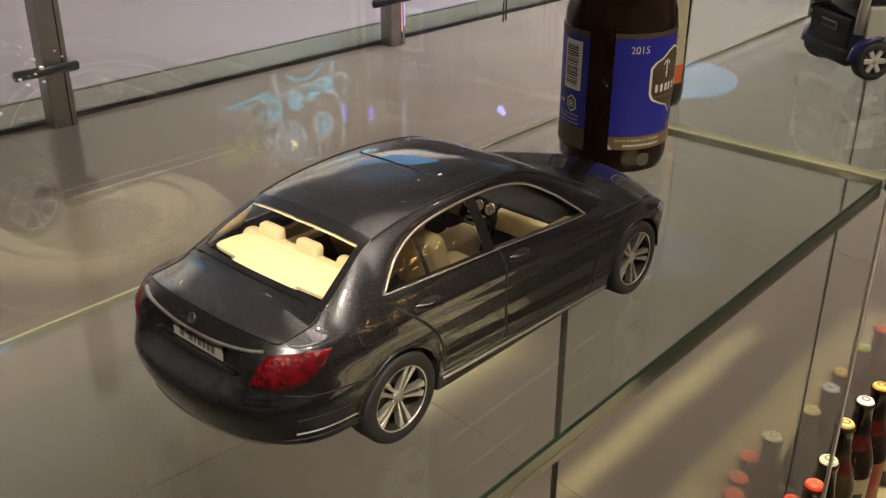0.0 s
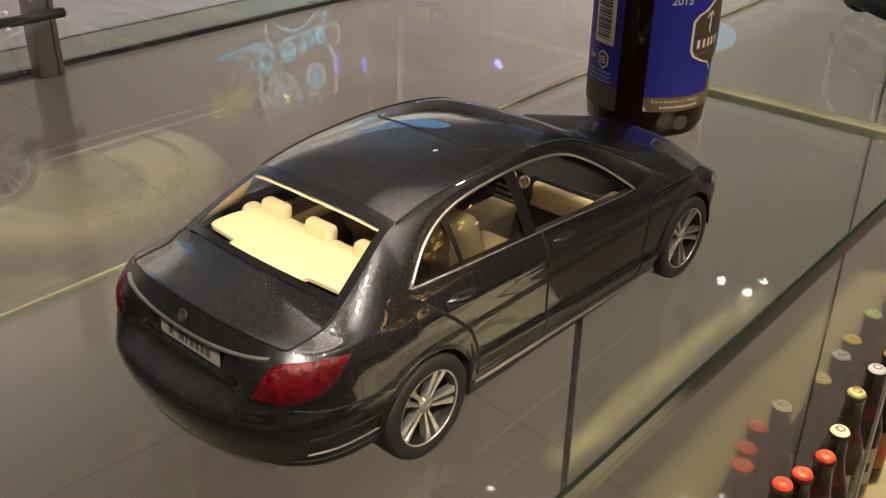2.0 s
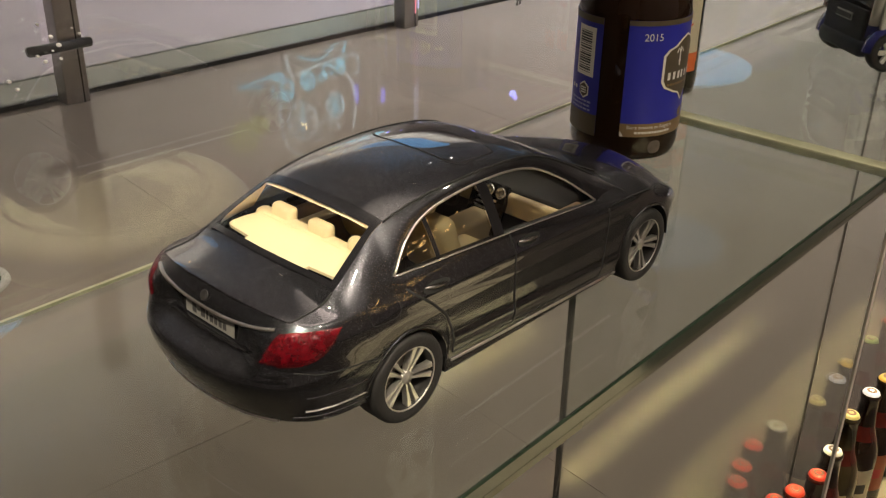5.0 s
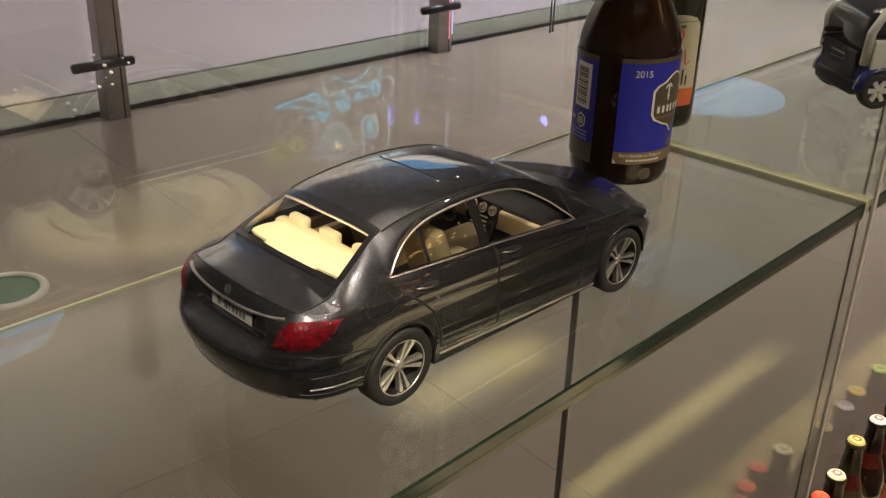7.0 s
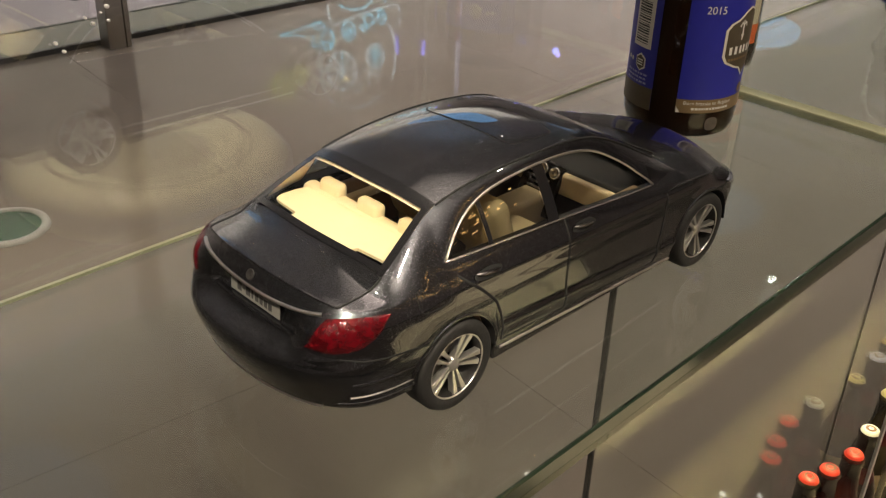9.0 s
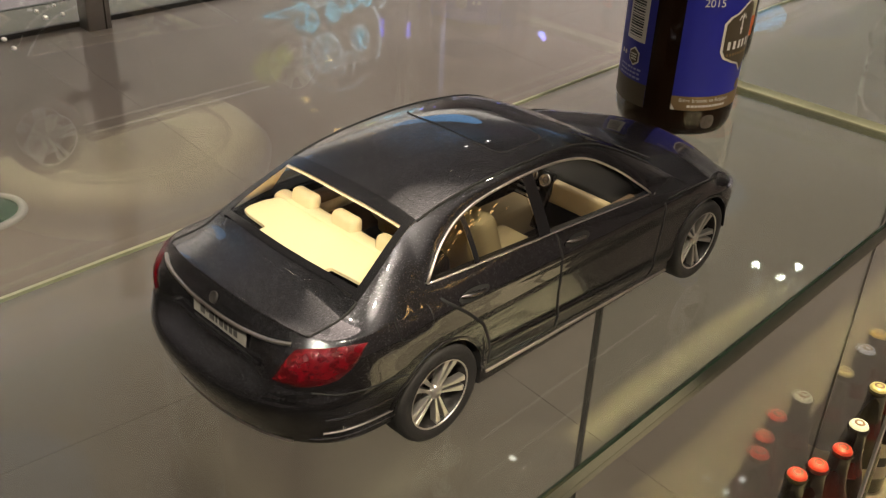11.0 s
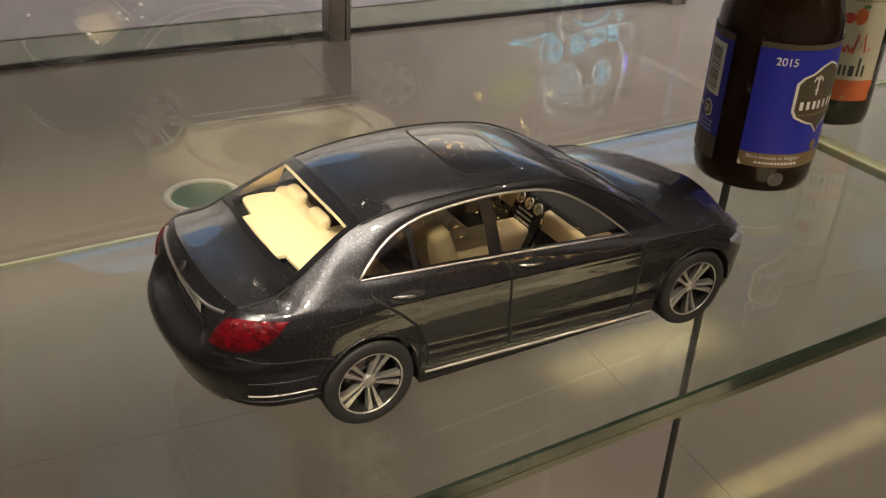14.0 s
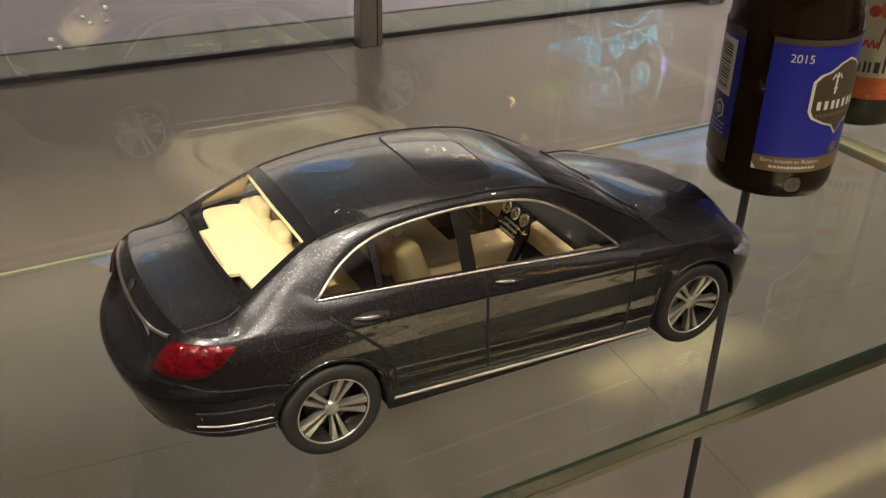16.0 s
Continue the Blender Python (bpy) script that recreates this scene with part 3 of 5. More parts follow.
def rear_z(x, y, sy, sz):
    """Height of the boot deck and the pillars that grow out of it, at a distance y from the middle."""
    ey, ez = lerp_table(T_EDGEY, x), lerp_table(T_EDGEZ, x)
    deck = sz + (lerp_table(T_DECK, x) - sz) * (1 - min(y / max(sy, 1e-4), 1.0) ** 2.4)
    if y <= ey:
        hump, k = ez + 0.034 * (1 - (y / ey) ** 2.9), 0.045
    else:
        f = min((y - ey) / max(sy - ey, 1e-4), 1.0)
        hump, k = ez + (sz - ez) * f**1.25, 0.045 * (1 - f)
    return (deck + hump + math.sqrt((deck - hump) ** 2 + k * k)) / 2


def flank_row(s):
    """Points from the sill over shoulder and belt to the roof's edge, or to the edge of the boot lid."""
    x_mid = skin(s, 0.7)[0]
    lo, hi = low_edge(x_mid), shoulder_z(s)
    row = [skin(s, lo + (hi - lo) * k / NZ) for k in range(NZ + 1)]
    sx, sy, sz = row[-1]
    if sx < 1.15:
        old = None
        if sx > -1.66:
            b, w, e = gh(sx)
            old = [(sx, sy + (b[1] - sy) * g, sz + (b[2] - sz) * g + 0.009 * 4 * g * (1 - g)) for g in (0.33, 0.67, 1.0)]
            old += [mix3(w, e, k / 6, 0.012) for k in range(7)]
        f = ease((-1.42 - sx) / 0.22)
        if f > 0:
            ys = abs(sy)
            ey = min(lerp_table(T_EDGEY, sx), ys)
            fresh = []
            for g in (0.80, 0.62, 0.48, 0.46, 0.38, 0.30, 0.22, 0.14, 0.07, 0.0):
                y = ey + (ys - ey) * g
                fresh.append((sx, -y, rear_z(sx, y, ys, sz)))
            old = fresh if not old else [mix3(p, q, f) for p, q in zip(old, fresh)]
        row += old
    else:
        row += [row[-1]] * 10
    return row


rows = [flank_row(s) for s in stations]
K_ROW = len(rows[0])
body_v = [p for row in rows for p in row]
body_f = []
for i in range(len(rows) - 1):
    for j in range(K_ROW - 1):
        if j == NZ + 3 and -1.47 < rows[i][j][0] < 0.74:
            continue
        body_f.append((i * K_ROW + j, i * K_ROW + j + 1, (i + 1) * K_ROW + j + 1, (i + 1) * K_ROW + j))
n = len(body_v)
body_me = carmesh("body", body_v + [(x, -y, z) for x, y, z in body_v], body_f + [tuple(n + v for v in reversed(f)) for f in body_f])
body = put("body", weld(body_me, 1e-6), M_PAINT, car)


def top_skin(name, table, x0, x1, n, material, label):
    rows = []
    for i in range(n + 1):
        s = s_of(x0 + (x1 - x0) * i / n)
        zs = shoulder_z(min(s, 3.0))
        px, py, _ = skin(min(s, 3.0), zs)
        zc = lerp_table(table, px)
        row = []
        for k in range(17):
            v = k / 16
            row.append((px + 0.03 * v * v, py * (1 - v), zs + (zc - zs) * (1 - (1 - v) ** 2.6)))
        rows.append(row)
    me = carloft(name, rows)
    return put(name, weld(me, 1e-5), material, car, label)


# boot lid between its two gaps, from the lip to the rear window
lid_rows = []
for s in stations:
    sx, sy, sz = skin(s, shoulder_z(s))
    if sx > -1.875:
        break
    ey = min(lerp_table(T_EDGEY, sx), abs(sy))
    lid_rows.append([(sx, -ey * (1 - k / 24), rear_z(sx, ey * (1 - k / 24), max(abs(sy), 1e-4), sz)) for k in range(25)])
trunk = put("boot_lid", weld(carloft("boot_lid", lid_rows), 1e-6), M_PAINT, car)
top_skin("bonnet", T_HOOD, 0.94, 2.176, 30, M_PAINT, "")

def crown(x):
    """Half section from the roof's edge to its middle."""
    _, _, e = gh(x)
    bow = 0.034 + 0.022 * ease((x + 1.55) / 0.5) * ease((0.45 - x) / 0.5)
    back_off = -0.055 * ease((-1.25 - x) / 0.4) + 0.025 * ease((x - 0.1) / 0.55)
    return [(e[0] + back_off * (1 - (1 - k / 24) ** 2), e[1] * (1 - k / 24), e[2] + bow * (1 - (1 - k / 24) ** 2.9)) for k in range(25)]


XR, XF = -1.352, 0.30
roof = put("roof", weld(carloft("roof", [crown(XR + (XF - XR) * k / 40) for k in range(41)]), 1e-5), M_PAINT, car)


def pane_rows(x0, x1, n, k0=0):
    return [crown(x0 + (x1 - x0) * k / n)[k0:] for k in range(n + 1)]


put("rear_window", carloft("rear_window", pane_rows(-1.83, -1.425, 16, k0=2)), M_TINT, car, "clear rear window")
put("windscreen", carloft("windscreen", pane_rows(XF + 0.012, 1.10, 20, k0=2)), M_TINT, car, "clear windscreen")
# dark bands round the panes
for nm, x0, x1 in (("rear_window_band", -1.88, XR), ("windscreen_band", XF, 1.15)):
    both(nm, lambda: carloft(nm, [[(p[0], p[1], p[2] + 0.002) for p in crown(x0 + (x1 - x0) * k / 20)[:3]] for k in range(21)], mirror=False), M_BAND, car, "black printed band")
put("rear_window_band", carloft("rear_top_band", [[(p[0], p[1], p[2] + 0.003) for p in crown(x)] for x in (-1.432, -1.405, -1.378, XR)]), M_BAND, car, "black printed band")
put("rear_window_band", carloft("rear_low_band", [[(p[0], p[1], p[2] + 0.005) for p in crown(x)] for x in (-1.866, -1.850, -1.828)]), M_BAND, car, "black printed band")


def cowl_row(g):
    row = []
    for k in range(17):
        y = 0.74 * (1 - k / 16)
        x = 1.000 - 0.15 * (y / 0.74) ** 2 + g
        zs = lerp_table(T_SHOULDER, x)
        row.append((x, -y, zs + (lerp_table(T_HOOD, x) - zs) * (1 - (y / 0.86) ** 2.6) + (0.018 if -0.10 < g < 0.04 else -0.02)))
    return row


put("cowl", carloft("cowl", [cowl_row(g) for g in (-0.125, -0.095, 0.0, 0.030, 0.048)]), M_SEAM, car, "black cowl under the windscreen")
put("roof_lining", carloft("roof_lining", [[(p[0], p[1] * 0.97, p[2] - 0.014) for p in crown(-1.440 + 1.76 * k / 24)] for k in range(25)]), M_CREAM, car, "cream roof lining")
part("boot_panel", box_bm(-2.00 * K, -1.50 * K, -0.66 * K, 0.66 * K, 0.70 * K, 1.032 * K, 0.005 * K, 1), M_SEAM, car, "black panel under the rear window")
both("pillar_lining", lambda: carloft("pillar_lining", [[(x, -lerp_table(T_BELTY, x) * 0.95, lerp_table(T_BELTZ, x)), (x, -lerp_table(T_EDGEY, x) * 0.95, lerp_table(T_EDGEZ, x) - 0.012)] for x in [-1.74 + 0.32 * k / 8 for k in range(9)]], mirror=False), M_CREAM, car, "cream pillar lining")
# glass roof panel with rounded corners in a dark gap
def roof_patch(name, grow, lift, n=20):
    """Patch of the roof's skin inside a rounded outline."""
    rows = []
    for i in range(n + 1):
        u = -math.cos(math.pi * i / n)
        x = -0.298 + (0.232 + grow) * u
        sec = crown(x)
        half = (0.435 + grow) * (1 - 0.97 * abs(u) ** 9) ** (1 / 6)
        row = []
        for j in range(25):
            y = half * (1 - j / 24)
            f = 24 * (1 - y / abs(sec[0][1]))
            k = min(int(f), 23)
            p, q = sec[k], sec[k + 1]
            row.append((p[0] + (q[0] - p[0]) * (f - k), -y, p[2] + (q[2] - p[2]) * (f - k) + lift))
        rows.append(row)
    return weld(carloft(name, rows), 1e-6)


put("roof_panel_gap", roof_patch("roof_panel_gap", 0.012, 0.002), M_SEAM, roof)
put("glass_roof_panel", roof_patch("glass_roof_panel", 0.0, 0.0045), M_ROOFGLASS, roof, "gloss black glass roof panel")
for side in (1, -1):
    put("roof_gutter", tube("roof_gutter", [(x * K, side * (abs(gh(x)[2][1]) + 0.004) * K, (gh(x)[2][2] - 0.001) * K) for x in [XR + (0.92 - XR) * k / 50 for k in range(51)]], 0.008 * K, 6), M_SEAM, roof)

# side windows: three panes on each flank, with pillars and bright surround
def window(x0, x1, n=14):
    rows = []
    for k in range(n + 1):
        b, w, _ = gh(x0 + (x1 - x0) * k / n)
        rows.append([mix3((b[0], b[1] + 0.012, b[2]), (w[0], w[1] + 0.012, w[2]), j / 6, 0.008) for j in range(7)])
    return carloft("window", rows, mirror=False)


for x0, x1 in ((-1.455, -1.075), (-1.045, -0.50), (-0.405, 0.715)):
    both("side_window", lambda: window(x0, x1), M_TINTF if x1 > 0 else M_TINTS, car, "tinted side window")


def upright(x0, x1):
    rows = []
    for x in (x0, (x0 + x1) / 2, x1):
        b, w, _ = gh(x)
        rows.append([mix3((b[0], b[1] - 0.002, b[2] - 0.01), (w[0], w[1] - 0.002, w[2] + 0.004), j / 6, 0.010) for j in range(7)])
    return carloft("pillar", rows, mirror=False)


both("pillar", lambda: upright(-0.505, -0.400), M_BAND, car, "gloss black pillar")
both("pillar", lambda: upright(-1.080, -1.040), M_BAND, car, "gloss black pillar")


def surround(lower):
    pts = []
    for k in range(61):
        x = -1.462 + (0.722 + 1.462) * k / 60
        b, w, _ = gh(x)
        p = b if lower else w
        pts.append((x * K, (p[1] - 0.008) * K, (p[2] + (0.0 if lower else 0.004)) * K))
    return tube("window_trim", pts, 0.0090 * K, 6)


both("window_trim", lambda: surround(True), M_CHROME, car, "bright chrome window trim")
both("window_trim", lambda: surround(False), M_CHROMEW, car, "bright chrome window trim")

# inner side of the belt, so that the flank meets the glass
both("belt", lambda: carloft("belt", [[(x, -lerp_table(T_BELTY, x), lerp_table(T_BELTZ, x)), (x, -lerp_table(T_BELTY, x) + 0.07, lerp_table(T_BELTZ, x) - 0.02)] for x in [-1.50 + 2.6 * k / 50 for k in range(51)]], mirror=False), M_DASH, body)
both("arch_lip", lambda: ribbon("arch_lip", [(s_of(WHEELS[0] + 0.385 * math.cos(a)), 0.335 + 0.385 * math.sin(a)) for a in [math.radians(4 + 172 * k / 40) for k in range(41)]], 0.018, 0.006, 0.02), M_PAINT, body)
both("arch_lip", lambda: ribbon("arch_lip", [(s_of(WHEELS[1] + 0.385 * math.cos(a)), 0.335 + 0.385 * math.sin(a)) for a in [math.radians(4 + 172 * k / 40) for k in range(41)]], 0.018, 0.006, 0.02), M_PAINT, body)

# panel gaps on the flanks
def gap(pts, w=0.021, n=30):
    return lambda: ribbon("panel_gap", spread([(s_of(x), z) for x, z in pts], n), w, 0.0025)


both("door_gap", gap([(-0.362, 1.046), (-0.36, 0.90), (-0.345, 0.62), (-0.315, 0.315)]), M_SEAM, body)
both("door_gap", gap([(-1.45, 1.085), (-1.40, 0.99), (-1.22, 0.84), (-1.08, 0.70), (-1.01, 0.55), (-0.985, 0.345)]), M_SEAM, body)
both("door_gap", gap([(0.765, 0.945), (0.805, 0.88), (0.825, 0.70), (0.82, 0.48), (0.79, 0.275)]), M_SEAM, body)
both("door_gap", gap([(-0.985, 0.345), (0.79, 0.275)], 0.010), M_SEAM, body)
both("bumper_gap", gap([(-1.70, 0.640), (-1.80, 0.668), (-1.98, 0.690), (-2.13, 0.705), (-2.23, 0.735)], 0.012), M_SEAM, body)
both("bonnet_gap", lambda: tube("bonnet_gap", [(p[0] * K, p[1] * 0.985 * K, (p[2] + 0.006) * K) for p in [skin(s_of(x), shoulder_z(s_of(x))) for x in [0.86 + 0.92 * k / 24 for k in range(25)]]], 0.009 * K, 5), M_SEAM, body)


def boot_edge():
    """Line along the outer edge of the boot lid, from the lamp to the rear window."""
    pts = [(r[0][0], r[0][1], r[0][2] + 0.001) for r in lid_rows if abs(r[0][1]) > 0.64]
    return tube("boot_gap", [tuple(c * K for c in p) for p in pts], 0.0065 * K, 5)


both("boot_gap", boot_edge, M_SEAM, trunk)


def flap():
    pts = []
    for k in range(41):
        a = 2 * math.pi * k / 40
        c, q = math.cos(a), math.sin(a)
        pts.append((s_of(-1.63 + 0.13 * math.copysign(abs(c) ** 0.5, c)), 0.945 + 0.075 * math.copysign(abs(q) ** 0.5, q)))
    return ribbon("fuel_flap_gap", pts, 0.005, 0.0015)


put("fuel_flap_gap", flap(), M_SEAM, body)

# crease along the flank and bright strips
both("sill_strip", lambda: ribbon("sill_strip", spread([(s_of(-1.00), 0.285), (s_of(1.04), 0.212)], 30), 0.017, 0.012, 0.02), M_CHROMEW, body, "bright chrome sill strip")
both("bumper_strip", lambda: ribbon("bumper_strip", spread([(s_of(-1.79), 0.420), (s_of(-2.00), 0.430), (s_of(-2.16), 0.440)], 24), 0.006, 0.008, 0.02), M_DULLCHROME, body, "thin chrome bumper strip")
both("bumper_edge", lambda: ribbon("bumper_edge", spread([(s_of(-1.77), 0.372), (s_of(-2.05), 0.382), (s_of(-2.22), 0.392)], 24), 0.012, 0.006, 0.02), M_PAINT, body)
both("bumper_crease", lambda: ribbon("bumper_crease", spread([(s_of(-1.78), 0.52), (s_of(-2.14), 0.548)], 14), 0.014, 0.006, 0.02), M_PAINT, body)
both("bumper_lip", lambda: ribbon("bumper_lip", spread([(s_at(0.72), 0.358), (s_at(0.62), 0.358), (s_at(0.4), 0.357), (s_at(0.2), 0.357), (0.0, 0.357)], 40), 0.008, 0.010, 0.02), M_CHROMEW, body, "thin metal bumper lip")

# door handles
def handle(x):
    rows = []
    for k in range(13):
        u = -1 + 2 * k / 12
        px, py, pz = skin(s_of(x + 0.105 * u), 0.952 - 0.010 * u)
        depth = 0.026 * (1 - abs(u) ** 3) + 0.004
        h = 0.014 * (1 - 0.55 * abs(u) ** 2.5)
        rows.append([(px, py - depth * c, pz + h * q) for c, q in ((0.05, -1), (0.7, -0.85), (1.0, -0.2), (1.0, 0.4), (0.7, 0.95), (0.05, 1))])
    return weld(carloft("door_handle", rows, mirror=False), 1e-7)


# flat dark ellipse on the door, painted for shade behind the handle
def handle_patch(x):
    pts = [(s_of(x + 0.13 * math.cos(2 * math.pi * k / 24)), 0.948 + 0.034 * math.sin(2 * math.pi * k / 24)) for k in range(24)]
    return carmesh("handle_shade", [skin(s, z, 0.003) for s, z in pts], [tuple(range(24))])


for x in (-1.165, -0.19):
    both("handle_shade", lambda: handle_patch(x), M_SEAM, body)
    both("door_handle", lambda: handle(x), M_HANDLE, body, "chrome door handle")

# tail lamps
def lens(lift=0.014):
    top = [(0.095, 0.795), (0.115, 0.880), (0.145, 0.962), (0.22, 0.978), (0.36, 0.978), (0.50, 0.972), (0.615, 0.960)]
    low = [(0.095, 0.790), (0.16, 0.775), (0.24, 0.772), (0.32, 0.790), (0.45, 0.862), (0.55, 0.925), (0.615, 0.957)]
    a, b = spread(top, 14), spread(low, 14)
    rows = []
    for p, q in zip(a, b):
        row = []
        for j in range(9):
            f = j / 8
            s, z = p[0] + (q[0] - p[0]) * f, p[1] + (q[1] - p[1]) * f
            row.append(skin(s, z, lift * (4 * f * (1 - f)) ** 0.35 + 0.002))
        rows.append(row)
    return carloft("tail_lamp", rows, mirror=False)


both("tail_lamp", lens, M_LAMP, car, "faceted red tail lamp")
# tail: recess, plate, bright bar and round badge
plate = part("plate", box_bm(-0.008 * K, 0.0, -0.262 * K, 0.262 * K, -0.058 * K, 0.056 * K, 0.004 * K, 2), M_PLATE, body, "grey plate with dark lettering", m=pose(-2.342 * K, 0, 0.846 * K, 0, 4, 0))
for k, (w, h) in enumerate(((0.022, 0.036), (0.014, 0.006), (0.024, 0.036), (0.009, 0.038), (0.018, 0.025), (0.016, 0.025), (0.016, 0.025), (0.018, 0.025))):
    y = 0.165 - 0.047 * k
    part("print_bar", box_bm(-0.0095 * K, -0.0078 * K, (y - w) * K, (y + w) * K, -0.036 * K if h > 0.01 else -0.01 * K, (-0.036 + 2 * h) * K if h > 0.01 else 0.002 * K), M_INK, plate, "dark printed bar")
put("boot_bar", weld(carloft("boot_bar", [[skin(s_at(0.66 * k / 20), z + 0.035 * (k / 20) ** 2, l) for z, l in ((0.936, 0.002), (0.938, 0.014), (0.944, 0.017), (0.950, 0.012), (0.953, 0.002))] for k in range(21)]), 1e-6), M_CHROMEW, body, "bright chrome bar")
badge = put("badge", lathe("badge", [(0.0, 0.004 * K), (0.030 * K, 0.004 * K), (0.036 * K, 0.010 * K), (0.042 * K, 0.008 * K), (0.043 * K, 0.0)], 28), M_RIMDARK, body, "round dark metal badge", m=pose(-2.368 * K, 0, 1.006 * K, 0, -62, 0) @ Matrix.Scale(0.85, 4))
# rounded lip under the plate
put("recess_edge", weld(carloft("recess_edge", [[skin(s_at(0.42 * k / 14), z, l) for z, l in ((0.757, 0.002), (0.763, 0.012), (0.771, 0.010), (0.777, 0.0))] for k in range(15)]), 1e-6), M_PAINT, body)

# underside and wheel wells
part("underbody", box_bm(-2.05 * K, 2.0 * K, -0.60 * K, 0.60 * K, 0.16 * K, 0.46 * K, 0.01 * K), M_SEAM, car)
part("underbody", box_bm(-1.02 * K, 1.02 * K, -0.84 * K, 0.84 * K, 0.17 * K, 0.40 * K, 0.01 * K), M_SEAM, car)
for w in WHEELS:
    for side in (-1, 1):
        arc = [(w + 0.372 * math.cos(a), 0.335 + 0.372 * math.sin(a)) for a in [math.radians(-2 + 184 * k / 20) for k in range(21)]]
        me = carmesh("wheel_well", [(x, side * y, z) for x, z in arc for y in (0.60, 0.885)], [(2 * i, 2 * i + 1, 2 * i + 3, 2 * i + 2) for i in range(20)])
        put("wheel_well", me, M_SEAM, car)

# wheels
def wheel_parts(parent):
    R = 0.332
    tyre = [(0.228, 0.10), (0.240, 0.112), (0.300, 0.116), (0.322, 0.106), (R, 0.080), (R + 0.001, 0.03), (R, 0.026), (R + 0.001, 0.0), (R, -0.026), (R + 0.001, -0.03), (R, -0.080), (0.322, -0.106), (0.300, -0.116), (0.240, -0.112), (0.228, -0.10)]
    put("tyre", lathe("tyre", [(r * K, h * K) for r, h in tyre], 56), M_TYRE, parent, "black rubber tyre")
    rim = put("rim", lathe("rim", [(r * K, h * K) for r, h in ((0.234, 0.100), (0.238, 0.110), (0.232, 0.112), (0.226, 0.104), (0.220, 0.060), (0.210, -0.05), (0.10, -0.06), (0.0, -0.06))], 56), M_RIMDARK, parent, "dark alloy rim")
    put("rim_lip", lathe("rim_lip", [(r * K, h * K) for r, h in ((0.239, 0.1105), (0.234, 0.1135), (0.228, 0.109), (0.225, 0.092))], 56), M_RIM, rim, "polished rim lip")
    put("brake_disc", lathe("brake_disc", [(r * K, h * K) for r, h in ((0.06, 0.012), (0.155, 0.012), (0.155, 0.0), (0.06, 0.0))], 36), M_DULLCHROME, rim)
    # one spoke: a tapered bar from hub to lip
    def spoke(side):
        sec = []
        for r, w, o, h in ((0.030, 0.0080, 0.0108, 0.078), (0.09, 0.0110, 0.0200, 0.084), (0.15, 0.0150, 0.0270, 0.093), (0.205, 0.0200, 0.0355, 0.100), (0.233, 0.0225, 0.0400, 0.101)):
            o *= side
            sec.append([(r, o - w, h - 0.050), (r, o - w * 0.97, h - 0.006), (r, o - w * 0.84, h), (r, o + w * 0.84, h - 0.002), (r, o + w * 0.97, h - 0.008), (r, o + w, h - 0.050)])
        return carloft("spoke", sec, mirror=False, smooth=False)
    for k in range(5):
        for sgn in (-1, 1):
            put("spoke", spoke_meshes[sgn] if spoke_meshes.get(sgn) else spoke_meshes.setdefault(sgn, spoke(sgn)), M_RIM, rim, m=pose(0, 0, 0, 0, 0, 90 + 72 * k))
    put("hub_cap", lathe("hub_cap", [(r * K, h * K) for r, h in ((0.0, 0.088), (0.022, 0.087), (0.030, 0.082), (0.048, 0.080), (0.052, 0.05))], 28), M_RIM, rim, "polished hub cap")


spoke_meshes = {}
for i, w in enumerate(WHEELS):
    for side in (-1, 1):
        e = new("wheel")
        e.parent = car
        e.empty_display_size = 0.01
        e.matrix_basis = pose(w * K, side * 0.782 * K, 0.333 * K, 90 if side < 0 else -90, 0, 0) @ pose(0, 0, 0, 0, 0, -25 - 4 * i)
        wheel_parts(e)

# cabin
def pad(name, x0, x1, y0, y1, z0, z1, bevel, material, parent, m=None, label="", seg=3):
    bm = box_bm(x0 * K, x1 * K, y0 * K, y1 * K, z0 * K, z1 * K, bevel * K, seg)
    return part(name, bm, material, parent, label, m=m, smooth=True)


pad("cabin_floor", -1.75, 1.15, -0.74, 0.74, 0.40, 0.50, 0.01, M_DASH, car)
for side in (-1, 1):
    pad("door_lining", -1.40, 0.62, side * 0.740 - 0.03, side * 0.740 + 0.03, 0.45, 0.955, 0.02, M_TAN, car, label="brown door lining")
    pad("arm_rest", -0.25, 0.42, side * 0.69 - 0.04, side * 0.69 + 0.04, 0.80, 0.86, 0.02, M_CREAM, car, label="cream arm rest")
    pad("arm_rest", -1.05, -0.50, side * 0.69 - 0.04, side * 0.69 + 0.04, 0.80, 0.86, 0.02, M_CREAM, car, label="cream arm rest")
# parcel shelf with stepped rear edge
outline = [(-1.46, 0.575), (-1.58, 0.605), (-1.70, 0.605), (-1.745, 0.585), (-1.762, 0.54), (-1.778, 0.32), (-1.852, 0.305), (-1.872, 0.16), (-1.876, 0.0)]
outline = outline + [(x, -y) for x, y in outline[-2::-1]]
shelf_v = [(x, y, 1.112) for x, y in outline] + [(x, y, 1.09) for x, y in outline]
n = len(outline)
put("parcel_shelf", carmesh("parcel_shelf", shelf_v, [tuple(range(n)), tuple(range(2 * n - 1, n - 1, -1))] + [(i, n + i, n + (i + 1) % n, (i + 1) % n) for i in range(n)], False), M_CREAM, car, "cream parcel shelf with stepped edge")
pad("shelf_slot", -1.848, -1.841, -0.20, 0.20, 1.1115, 1.1135, 0.0005, mat("tan_slot", (0.45, 0.22, 0.10), 0.6, vary=0.1), car, label="tan slot line", seg=1)
